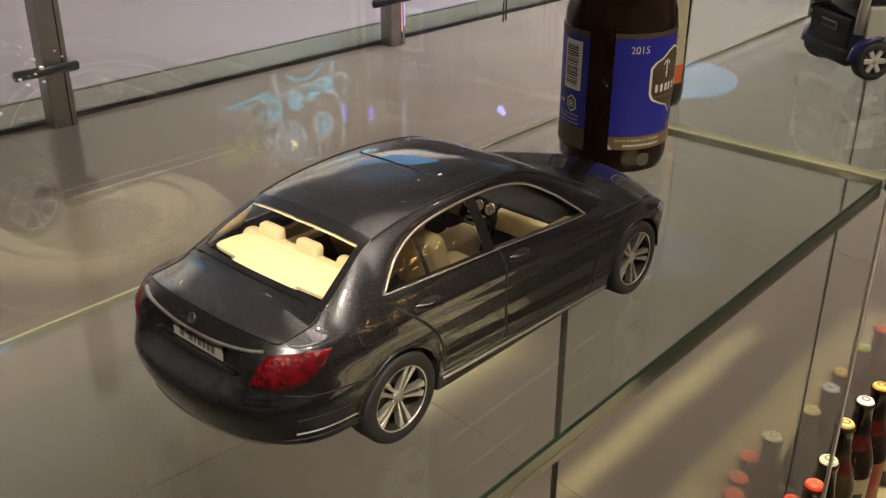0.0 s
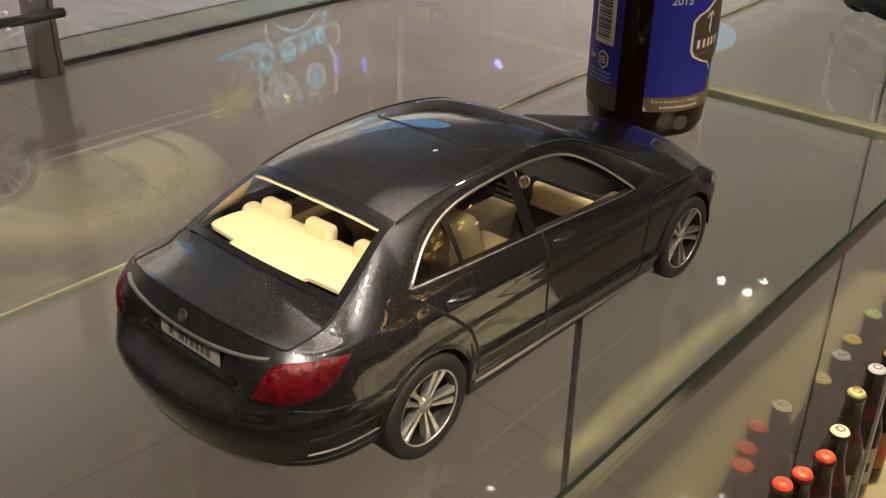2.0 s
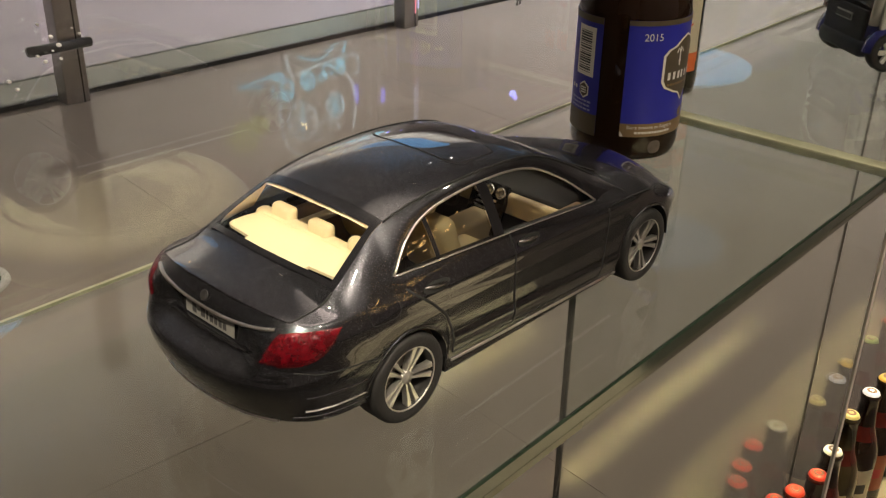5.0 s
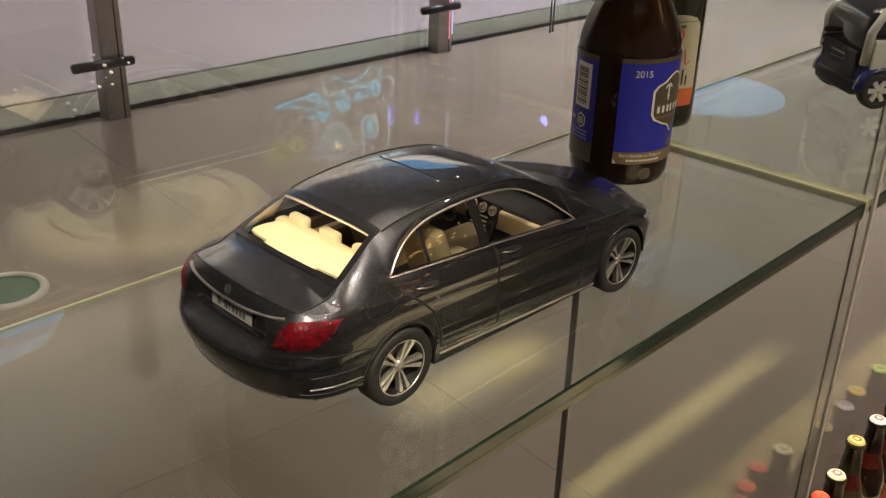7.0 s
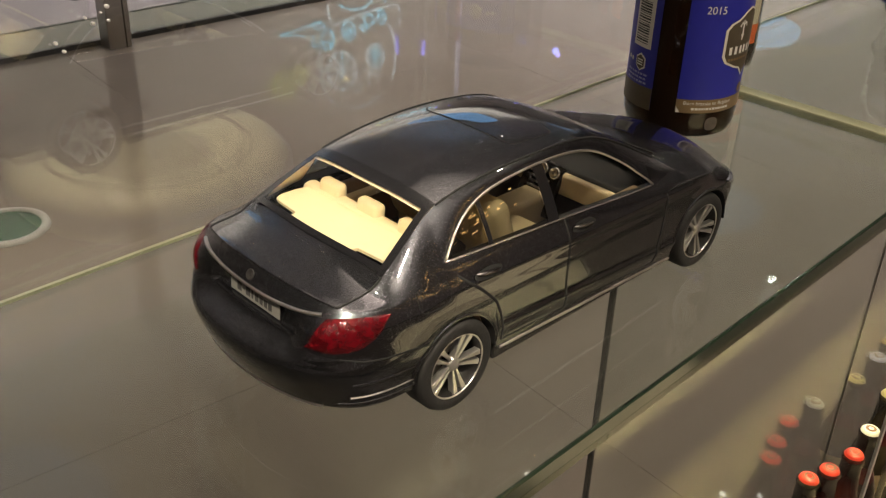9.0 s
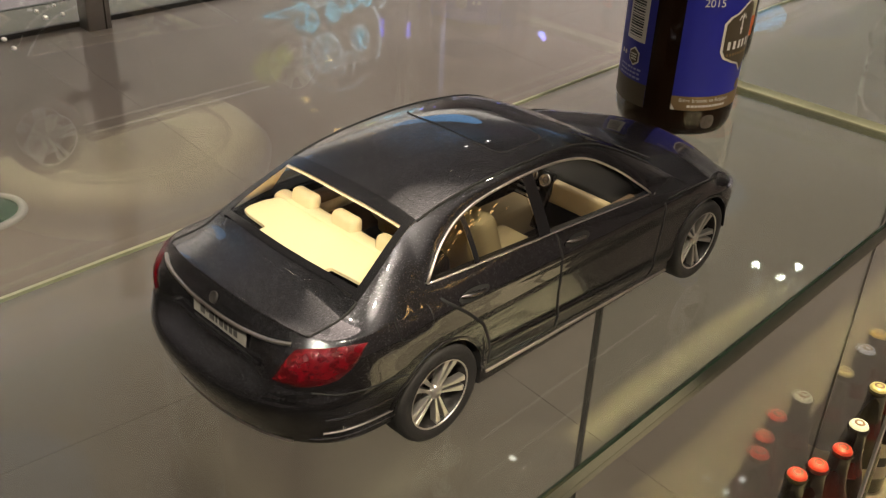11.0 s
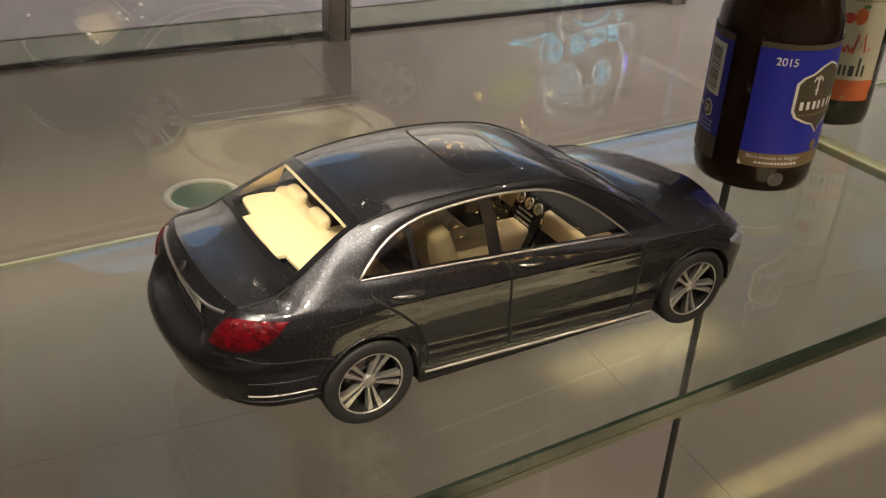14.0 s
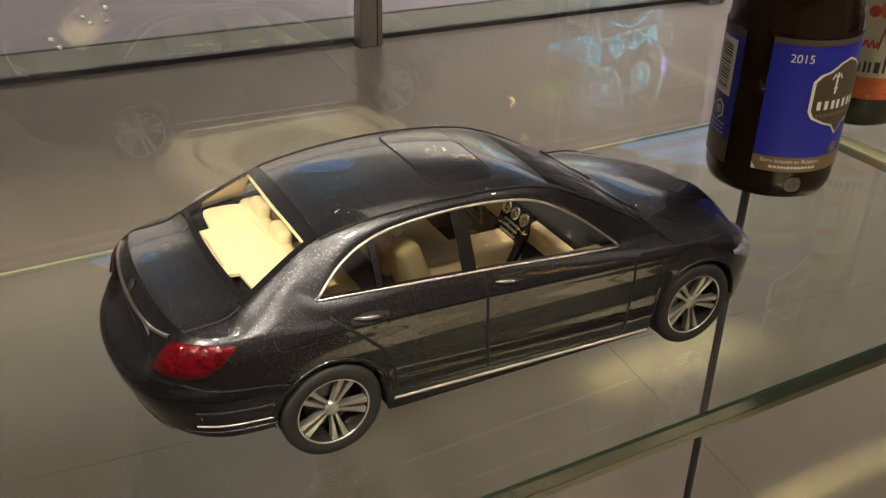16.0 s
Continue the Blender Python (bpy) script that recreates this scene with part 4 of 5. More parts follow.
rear_seat = pad("rear_seat", -1.49, -1.36, -0.66, 0.66, 0.55, 1.128, 0.05, M_CREAM, car, None, "cream rear bench")
pad("rear_cushion", -1.45, -0.90, -0.66, 0.66, 0.50, 0.70, 0.06, M_CREAM, car, label="cream rear bench cushion")


def headrest(x, y, z, w, parent):
    h = pad("headrest", -0.05, 0.05, -w, w, -0.066, 0.066, 0.04, M_CREAM, parent, pose(x * K, y * K, z * K, 0, 6, 0), "cream headrest", 4)
    for o in (-0.05, 0.05):
        put("headrest_bar", tube("headrest_bar", [(x * K, (y + o) * K, (z - 0.15) * K), (x * K, (y + o) * K, (z - 0.07) * K)], 0.008 * K, 6), M_CHROME, parent)
    return h


for y in (-0.42, -0.01, 0.39):
    headrest(-1.405, y, 1.142, 0.110, car)
for side in (-1, 1):
    y = side * 0.37
    pad("front_seat_cushion", -0.62, -0.05, y - 0.25, y + 0.25, 0.52, 0.72, 0.06, M_CREAM, car, label="cream front seat cushion")
    pad("front_seat_back", -0.08, 0.08, y - 0.25, y + 0.25, 0.0, 0.56, 0.065, M_CREAM, car, pose(-0.58 * K, 0, 0.66 * K, 0, -20, 0), "cream front seat back")
    headrest(-0.80, y, 1.285, 0.13, car)
# dashboard, console and steering wheel
pad("dashboard", 0.46, 1.02, -0.72, 0.72, 0.70, 0.93, 0.06, M_DASH, car, label="black dashboard")
pad("dash_panel", 0.41, 0.49, -0.68, 0.68, 0.72, 0.905, 0.03, M_CREAM, car, label="cream dash panel")
pad("console", -0.45, 0.40, -0.13, 0.13, 0.50, 0.74, 0.04, M_CREAM, car, label="cream centre console")
stack = pad("console_stack", -0.03, 0.03, -0.185, 0.185, -0.24, 0.19, 0.02, M_GLOSSBLACK, car, pose(0.375 * K, 0, 0.776 * K, 0, 25, 0), "gloss black console stack")
for y in (-0.12, 0.0, 0.12):
    put("air_vent", lathe("air_vent", [(0.0, 0.010 * K), (0.010 * K, 0.008 * K), (0.012 * K, 0.002 * K), (0.034 * K, 0.002 * K), (0.038 * K, 0.014 * K), (0.047 * K, 0.014 * K), (0.050 * K, 0.0)], 24), M_CHROME, stack, "round chrome air vent", m=pose(-0.031 * K, y * K, 0.12 * K, 0, -90, 0))
for i in range(4):
    pad("switch_row", -0.034, -0.030, -0.10, 0.10, 0.035 - 0.04 * i, 0.053 - 0.04 * i, 0.002, M_CHROMEW, stack, seg=1)
ringpts = [((0.20 - 0.07 * math.sin(a)) * K, (0.36 + 0.18 * math.cos(a)) * K, (0.87 + 0.165 * math.sin(a)) * K) for a in [2 * math.pi * k / 36 for k in range(36)]]
put("steering_wheel", tube("steering_wheel", ringpts, 0.015 * K, 8, True), M_DASH, car, "black steering wheel")
part("wheel_boss", box_bm(0.20 * K, 0.24 * K, 0.20 * K, 0.52 * K, 0.84 * K, 0.90 * K, 0.01 * K), M_DASH, car)

# head lamps and wipers
def headlens():
    top = [(2.42, 0.715), (2.60, 0.725), (2.80, 0.705), (2.92, 0.68)]
    low = [(2.42, 0.69), (2.60, 0.60), (2.80, 0.585), (2.92, 0.62)]
    a, b = spread(top, 10), spread(low, 10)
    return carloft("head_lamp", [[skin(p[0], p[1] + (q[1] - p[1]) * j / 6, 0.012 * (4 * j / 6 * (1 - j / 6)) ** 0.4 + 0.001) for j in range(7)] for p, q in zip(a, b)], mirror=False)


both("head_lamp", headlens, mat("lamp_lens", (0.35, 0.37, 0.45), 0.08, 0.6, vary=0.3, scale=300, coat=1.0), car, "clear head lamp")
for y0, y1 in ((-0.55, 0.02), (0.05, 0.58)):
    put("wiper", tube("wiper", [(crown(1.06)[12][0] * K, y0 * K, 1.025 * K), (0.98 * K, (y0 + y1) / 2 * K, 1.065 * K), (0.97 * K, y1 * K, 1.065 * K)], 0.009 * K, 5), M_SEAM, car, "thin black wiper")

# ---------------------------------------------------------------- bottles on the shelf
M_BROWN = mat("brown_bottle_glass", (0.011, 0.0045, 0.0015), 0.04, vary=0.25, scale=60)
M_BLUE = mat("deep_blue_label", (0.018, 0.022, 0.30), 0.42, vary=0.05, scale=150)
M_BRONZE = mat("bronze_print", (0.23, 0.155, 0.075), 0.40, 0.35, vary=0.1, scale=200)
M_DARKBRONZE = mat("dark_bronze_print", (0.075, 0.058, 0.035), 0.45, vary=0.1, scale=200)
M_WHITE = mat("white_print", (0.72, 0.70, 0.64), 0.5, vary=0.04, scale=200)
M_CREAMLAB = mat("cream_paper_label", (0.52, 0.46, 0.34), 0.5, vary=0.06, scale=150)
M_ORANGE = mat("orange_print", (0.60, 0.13, 0.035), 0.5, vary=0.12, scale=250)
M_RED = mat("red_print", (0.50, 0.05, 0.04), 0.5, vary=0.08, scale=250)
M_LEAF = mat("green_print", (0.10, 0.20, 0.05), 0.5, vary=0.1, scale=250)


def wrap(name, r, a0, a1, z0, z1, n=24):
    """A bent patch on a round bottle."""
    verts, faces = [], []
    for k in range(n + 1):
        a = radians(a0 + (a1 - a0) * k / n)
        verts += [(r * math.cos(a), r * math.sin(a), z0), (r * math.cos(a), r * math.sin(a), z1)]
    for k in range(n):
        faces.append((2 * k, 2 * k + 2, 2 * k + 3, 2 * k + 1))
    return mesh_of(name, verts, faces, True)


def bent(name, r, pts, faces):
    """Flat outline in (degrees, height) laid round a bottle."""
    return mesh_of(name, [(r * math.cos(radians(a)), r * math.sin(radians(a)), z) for a, z in pts], faces, True)


def blob(name, r, a, z, wa, hz, n=24, power=1.0):
    """A filled round or squarish patch: wa degrees and hz metres to each side."""
    pts = [(a, z)]
    for k in range(n):
        t = 2 * math.pi * k / n
        c, q = math.cos(t), math.sin(t)
        pts.append((a + wa * math.copysign(abs(c) ** power, c), z + hz * math.copysign(abs(q) ** power, q)))
    return bent(name, r, pts, [(0, 1 + k, 1 + (k + 1) % n) for k in range(n)])


def stroke(name, r, pts, width):
    """A pen line in (degrees, height) round a bottle; width in metres."""
    verts, faces = [], []
    k2 = 180 / math.pi / r
    for i, (a, z) in enumerate(pts):
        a0, z0 = pts[max(i - 1, 0)]
        a1, z1 = pts[min(i + 1, len(pts) - 1)]
        d = Vector(((a1 - a0) / k2, z1 - z0)).normalized()
        verts += [(a - d.y * width / 2 * k2, z + d.x * width / 2), (a + d.y * width / 2 * k2, z - d.x * width / 2)]
    for i in range(len(pts) - 1):
        faces.append((2 * i, 2 * i + 1, 2 * i + 3, 2 * i + 2))
    return bent(name, r, verts, faces)


def words(name, body, size, r, a, z):
    """Lettering bent round a bottle, its middle at the angle a."""
    cu = bpy.data.curves.new(name, "FONT")
    cu.body, cu.size, cu.align_x, cu.align_y = body, size, "CENTER", "CENTER"
    ob = new(name, cu)
    me = bpy.data.meshes.new_from_object(ob.evaluated_get(bpy.context.evaluated_depsgraph_get()))
    bpy.data.objects.remove(ob)
    for v in me.vertices:
        t = radians(a) + v.co.x / r
        v.co = (r * math.cos(t), r * math.sin(t), z + v.co.y)
    return me


def crown_cap(parent, z, material, label, r=0.0143):
    n = 42
    verts, faces = [(0, 0, z + 0.0062)], []
    rings = ((0.0105, 0.0060, 0), (0.0125, 0.0045, 0), (0.0138, 0.0015, 0.0004), (r, -0.0005, 0.0007))
    for rr, h, wave in rings:
        for k in range(n):
            a = 2 * math.pi * k / n
            q = rr + wave * math.cos(21 * a)
            verts.append((q * math.cos(a), q * math.sin(a), z + h))
    for k in range(n):
        faces.append((0, 1 + k, 1 + (k + 1) % n))
        for i in range(len(rings) - 1):
            a, b = 1 + i * n + k, 1 + i * n + (k + 1) % n
            faces.append((a, a + n, b + n, b))
    return put("crown_cap", mesh_of("crown_cap", verts, faces, True), material, parent, label)


R1 = 0.0344
ale = thing("beer_bottle", "squat brown beer bottle with deep blue label", "bottle", (0.2315, 0.0580, SHELF_Z))
put("bottle_glass", lathe("bottle_glass", [(0.0, 0.003), (0.020, 0.002), (0.027, 0.0), (0.0322, 0.002), (R1 - 0.0004, 0.007), (R1, 0.014), (R1, 0.090), (0.0337, 0.098), (0.0306, 0.108), (0.0255, 0.119), (0.0205, 0.131), (0.0165, 0.143), (0.0145, 0.154), (0.0140, 0.163), (0.0158, 0.165), (0.0158, 0.171), (0.0135, 0.172), (0.0130, 0.176)], 64), M_BROWN, ale)
crown_cap(ale, 0.1725, mat("gold_cap", (0.45, 0.30, 0.10), 0.35, 0.8), "gold crown cap")
front = put("front_label", wrap("front_label", R1 + 0.0003, 207, 347, 0.0178, 0.0895, 40), M_BLUE, ale, "deep blue front label")
put("label_band", wrap("label_band", R1 + 0.0005, 207, 347, 0.0865, 0.0895, 40), M_DARKBRONZE, front, "bronze top band")
put("label_band", wrap("label_band", R1 + 0.0005, 207, 347, 0.0178, 0.0262, 40), M_BRONZE, front, "bronze bottom band")
put("year", words("year", "2015", 0.0062, R1 + 0.0006, 232.5, 0.0795), M_WHITE, front, "white year figures")
put("small_print", words("small_print", "Bi\u00e8re brass\u00e9e en Belgique", 0.0031, R1 + 0.0007, 240, 0.0239), M_WHITE, front, "small white print")
a = 222.0
random.seed(6)
while a < 262:
    w = random.uniform(1.2, 3.4)
    put("print_bar", wrap("print_bar", R1 + 0.0007, a, a + w, 0.0198, 0.0212, 3), M_WHITE, front)
    a += w + 0.8
put("white_tab", bent("white_tab", R1 + 0.0007, [(207.5, 0.0180), (211.5, 0.0180), (207.5, 0.0215)], [(0, 1, 2)]), M_WHITE, front)
# shield
LOW = [(245, 0.0520), (249, 0.0480), (262, 0.0445), (271, 0.0430), (279, 0.0375), (287, 0.0430), (296, 0.0445), (309, 0.0480), (313, 0.0520)]
HIGH = [(245, 0.0680), (250.5, 0.0715), (259.5, 0.0735), (269, 0.0775), (279, 0.0795), (289, 0.0775), (298.5, 0.0735), (307.5, 0.0715), (313, 0.0680)]


def field(name, r, low, high, inset=1.0):
    """A filled patch between two outlines in (degrees, height), drawn in about their middle."""
    n, verts = 48, []
    for k in range(n + 1):
        a = low[0][0] + (low[-1][0] - low[0][0]) * k / n
        for line in (low, high):
            i = max(j for j in range(len(line) - 1) if line[j][0] <= a + 1e-6)
            z = line[i][1] + (line[i + 1][1] - line[i][1]) * (a - line[i][0]) / (line[i + 1][0] - line[i][0])
            verts.append((279 + (a - 279) * inset, 0.060 + (z - 0.060) * (inset + 0.02 if inset < 1 else 1)))
    return bent(name, r, verts, [(2 * i, 2 * i + 2, 2 * i + 3, 2 * i + 1) for i in range(n)])


sh = put("shield", field("shield", R1 + 0.0006, LOW, HIGH), M_WHITE, front, "white-edged shield emblem")
put("shield_field", field("shield_field", R1 + 0.0008, LOW, HIGH, 0.92), M_DARKBRONZE, sh, "dark bronze shield field")
put("emblem", stroke("emblem", R1 + 0.0010, [(267, 0.0610), (267, 0.0725)], 0.0012), M_WHITE, sh)
put("emblem", stroke("emblem", R1 + 0.0010, [(262, 0.0690), (264, 0.0715), (267, 0.0695), (270, 0.0715), (272, 0.0690)], 0.0011), M_WHITE, sh)
put("emblem", stroke("emblem", R1 + 0.0010, [(265, 0.0640), (269, 0.0640)], 0.0010), M_WHITE, sh)
for a in (252.0, 259.0, 266.0, 272.0, 279.5, 287.0, 294.0):
    put("print_bar", wrap("print_bar", R1 + 0.0010, a, a + 3.6, 0.0528, 0.0575, 3), M_WHITE, sh)
for a in range(252, 304, 4):
    put("print_bar", wrap("print_bar", R1 + 0.0010, a, a + 2.8, 0.0490, 0.0505, 3), M_BRONZE, sh)
put("hallmark", blob("hallmark", R1 + 0.0006, 282, 0.0300, 5.0, 0.0030), M_BRONZE, front)
rear = put("back_label", wrap("back_label", R1 + 0.0003, 116, 181, 0.0150, 0.0890, 24), M_BLUE, ale, "narrow blue back label")
put("label_band", wrap("label_band", R1 + 0.0005, 116, 181, 0.0850, 0.0890, 24), M_DARKBRONZE, rear, "dark top band")
put("label_band", wrap("label_band", R1 + 0.0005, 116, 181, 0.0150, 0.0285, 24), M_DARKBRONZE, rear, "bronze bottom band")
code = put("barcode", wrap("barcode", R1 + 0.0005, 146, 173, 0.0515, 0.0820, 10), M_WHITE, rear, "white barcode field")
random.seed(3)
z = 0.0540
while z < 0.0795:
    h = random.choice((0.0004, 0.0006, 0.0010))
    put("code_bar", wrap("code_bar", R1 + 0.0007, 150, 168.5, z, z + h, 6), M_INK, code)
    z += h + random.choice((0.0005, 0.0007, 0.0009))
hexa = put("hexagon_mark", bent("hexagon_mark", R1 + 0.0006, [(161.5, 0.0425)] + [(161.5 + 8.2 * math.cos(math.radians(30 + 60 * k)), 0.0425 + 0.0056 * math.sin(math.radians(30 + 60 * k))) for k in range(6)], [(0, 1 + k, 1 + (k + 1) % 6) for k in range(6)]), M_WHITE, rear, "white hexagon mark")
put("hexagon_field", bent("hexagon_field", R1 + 0.0008, [(161.5, 0.0425)] + [(161.5 + 6.6 * math.cos(math.radians(30 + 60 * k)), 0.0425 + 0.0045 * math.sin(math.radians(30 + 60 * k))) for k in range(6)], [(0, 1 + k, 1 + (k + 1) % 6) for k in range(6)]), M_DARKBRONZE, hexa)
for z in (0.0425, 0.0440, 0.0410):
    put("print_bar", wrap("print_bar", R1 + 0.0010, 157.5, 165.5, z - 0.0004, z + 0.0004, 3), M_WHITE, hexa)
for a in (141, 147):
    put("print_mark", blob("print_mark", R1 + 0.0006, a, 0.0425, 2.0, 0.0014, 10), M_WHITE, rear)
PALEBLUE = mat("pale_blue_print", (0.30, 0.32, 0.60), 0.5, vary=0.0)
random.seed(9)
for z in (0.0355, 0.0330, 0.0305):
    a = 141.0
    while a < 172:
        w = random.uniform(2, 5)
        put("print_bar", wrap("print_bar", R1 + 0.0006, a, a + w, z - 0.0006, z + 0.0006, 3), PALEBLUE, rear)
        a += w + 1.3
put("glass_seal", blob("glass_seal", R1 + 0.0002, 246, 0.0105, 7.5, 0.0042, 20, 0.8), mat("embossed_glass", (0.10, 0.085, 0.07), 0.2, vary=0.3, scale=400), ale, "embossed mark near the base")

R2 = 0.0270
fruit = thing("beer_bottle", "brown beer bottle with cream and orange fruit label", "bottle", (0.3562, 0.1050, SHELF_Z))
put("bottle_glass", lathe("bottle_glass", [(0.0, 0.003), (0.018, 0.002), (0.022, 0.0), (0.0258, 0.002), (R2 - 0.0004, 0.006), (R2, 0.012), (R2, 0.112), (0.0262, 0.122), (0.0240, 0.134), (0.0205, 0.147), (0.0180, 0.162), (0.0150, 0.185), (0.0138, 0.212), (0.0150, 0.214), (0.0150, 0.220), (0.0130, 0.222), (0.0130, 0.226)], 56), mat("dark_olive_bottle_glass", (0.018, 0.016, 0.006), 0.06, vary=0.25, scale=60, coat=1.0), fruit)
crown_cap(fruit, 0.2225, M_RED, "red crown cap")
A = 232
arch = [(A - 42, 0.020), (A - 42, 0.0760), (A - 38, 0.0840), (A - 28, 0.0890), (A - 14, 0.0912), (A, 0.0920), (A + 14, 0.0912), (A + 28, 0.0890), (A + 38, 0.0840), (A + 42, 0.0760), (A + 42, 0.020)]
dense = spread(arch, 60)
lab = put("front_label", bent("front_label", R2 + 0.0003, [p for a, z in dense for p in ((a, 0.0200), (a, z))], [(2 * i, 2 * i + 2, 2 * i + 3, 2 * i + 1) for i in range(60)]), M_CREAMLAB, fruit, "cream arched paper label")
put("label_band", wrap("label_band", R2 + 0.0005, A - 42, A + 42, 0.0198, 0.0340, 40), M_ORANGE, lab, "orange-red bottom band")
for q in (-1, 1):
    put("label_corner", bent("label_corner", R2 + 0.0007, [(A + 42.2 * q, 0.0196), (A + 42.2 * q, 0.0275), (A + 22 * q, 0.0235), (A + 5 * q, 0.0196)], [(0, 1, 2, 3)]), M_INK, lab, "dark lower corner")
put("label_point", bent("label_point", R2 + 0.0007, [(A - 16, 0.0342), (A + 16, 0.0342), (A, 0.0200)], [(0, 2, 1)]), mat("tan_print", (0.55, 0.30, 0.10), 0.5), lab)
put("peach", blob("peach", R2 + 0.0005, A - 1, 0.0765, 8, 0.0055), M_ORANGE, lab, "printed orange peach")
put("peach_half", blob("peach_half", R2 + 0.0005, A - 15, 0.0750, 7, 0.0036), M_RED, lab)
put("leaf", blob("leaf", R2 + 0.0007, A + 3, 0.0830, 5, 0.0014, 12), M_LEAF, lab)
put("script", stroke("script", R2 + 0.0006, [(A - 34 + 1.6 * k, 0.0550 + 0.0026 * math.sin(k * 1.35)) for k in range(20)], 0.0013), M_RED, lab, "red script squiggle")
put("script", stroke("script", R2 + 0.0006, [(A - 2, 0.0520), (A + 2, 0.0650), (A + 6, 0.0545), (A + 11, 0.0655), (A + 14, 0.0530), (A + 22, 0.0560)], 0.0015), M_RED, lab)
for a, w, z0, z1 in ((A - 30, 4, 0.0370, 0.0480), (A - 23, 5, 0.0370, 0.0425), (A - 14, 3, 0.0370, 0.0440), (A - 8, 3, 0.0370, 0.0440), (A - 1, 7, 0.0370, 0.0440), (A + 10, 3.4, 0.0370, 0.0495), (A + 17, 3.4, 0.0370, 0.0445)):
    put("print_bar", wrap("print_bar", R2 + 0.0006, a, a + w, z0, z1, 5), M_INK, lab)
for k in range(12):
    put("print_bar", wrap("print_bar", R2 + 0.0006, A - 30 + 5 * k, A - 27 + 5 * k, 0.0862, 0.0871, 2), M_DARKBRONZE, lab)

# ---------------------------------------------------------------- small city car model beyond the divider
M_CITYBLUE = mat("dark_blue_body", (0.012, 0.014, 0.12), 0.18, vary=0.08, scale=90, coat=1.0)
M_CITYSILVER = mat("silver_body", (0.66, 0.64, 0.60), 0.3, 0.35, vary=0.06, scale=120, coat=0.6)
city = thing("model_car", "small two-seat model car, dark blue and silver", "model car", (0.592, -0.0040, SHELF_Z), -38)


def hull(name, sections, material, label="", smooth=True, parent=None):
    """A closed rounded skin over sections of (x, half width, z low, z high)."""
    rows = []
    for x, w, z0, z1 in sections:
        row = []
        for k in range(24):
            t = 2 * math.pi * k / 24
            c, q = math.cos(t), math.sin(t)
            row.append((x, w * math.copysign(abs(c) ** 0.45, c), (z0 + z1) / 2 + (z1 - z0) / 2 * math.copysign(abs(q) ** 0.55, q)))
        rows.append(row)
    me = loft(name, rows, closed=True)
    n = len(sections)
    bm = bmesh.new()
    bm.from_mesh(me)
    bm.verts.ensure_lookup_table()
    bm.faces.new([bm.verts[k] for k in range(23, -1, -1)])
    bm.faces.new([bm.verts[(n - 1) * 24 + k] for k in range(24)])
    bmesh.ops.recalc_face_normals(bm, faces=bm.faces)
    bm.to_mesh(me)
    bm.free()
    me.polygons.foreach_set("use_smooth", [smooth] * len(me.polygons))
    return put(name, me, material, parent or city, label)


hull("body", [(-0.068, 0.030, 0.016, 0.036), (-0.066, 0.036, 0.012, 0.042), (-0.058, 0.0395, 0.010, 0.046), (0.0, 0.040, 0.010, 0.048), (0.040, 0.040, 0.010, 0.050), (0.060, 0.037, 0.011, 0.046), (0.069, 0.030, 0.014, 0.034)], M_CITYBLUE, "dark blue lower body")
hull("cabin", [(-0.0665, 0.0335, 0.042, 0.074), (-0.064, 0.0355, 0.040, 0.081), (-0.054, 0.0365, 0.040, 0.086), (-0.010, 0.036, 0.040, 0.0875), (0.020, 0.034, 0.042, 0.080), (0.040, 0.034, 0.042, 0.062), (0.052, 0.033, 0.042, 0.050)], M_GLOSSBLACK, "black glazed cabin")
part("rear_panel", box_bm(-0.0705, -0.0655, -0.030, 0.030, 0.018, 0.048, 0.0024, 3), mat("dark_blue_hatch", (0.004, 0.004, 0.008), 0.45, vary=0.1, scale=90, spec=0.2), city, "dark rear panel")
part("rear_plate", box_bm(-0.0715, -0.0704, -0.012, 0.012, 0.036, 0.0425, 0.0005, 1), M_PLATE, city, "grey plate")
part("rear_plate_field", box_bm(-0.0719, -0.0714, -0.0108, 0.0108, 0.0372, 0.0413), M_DASH, city)
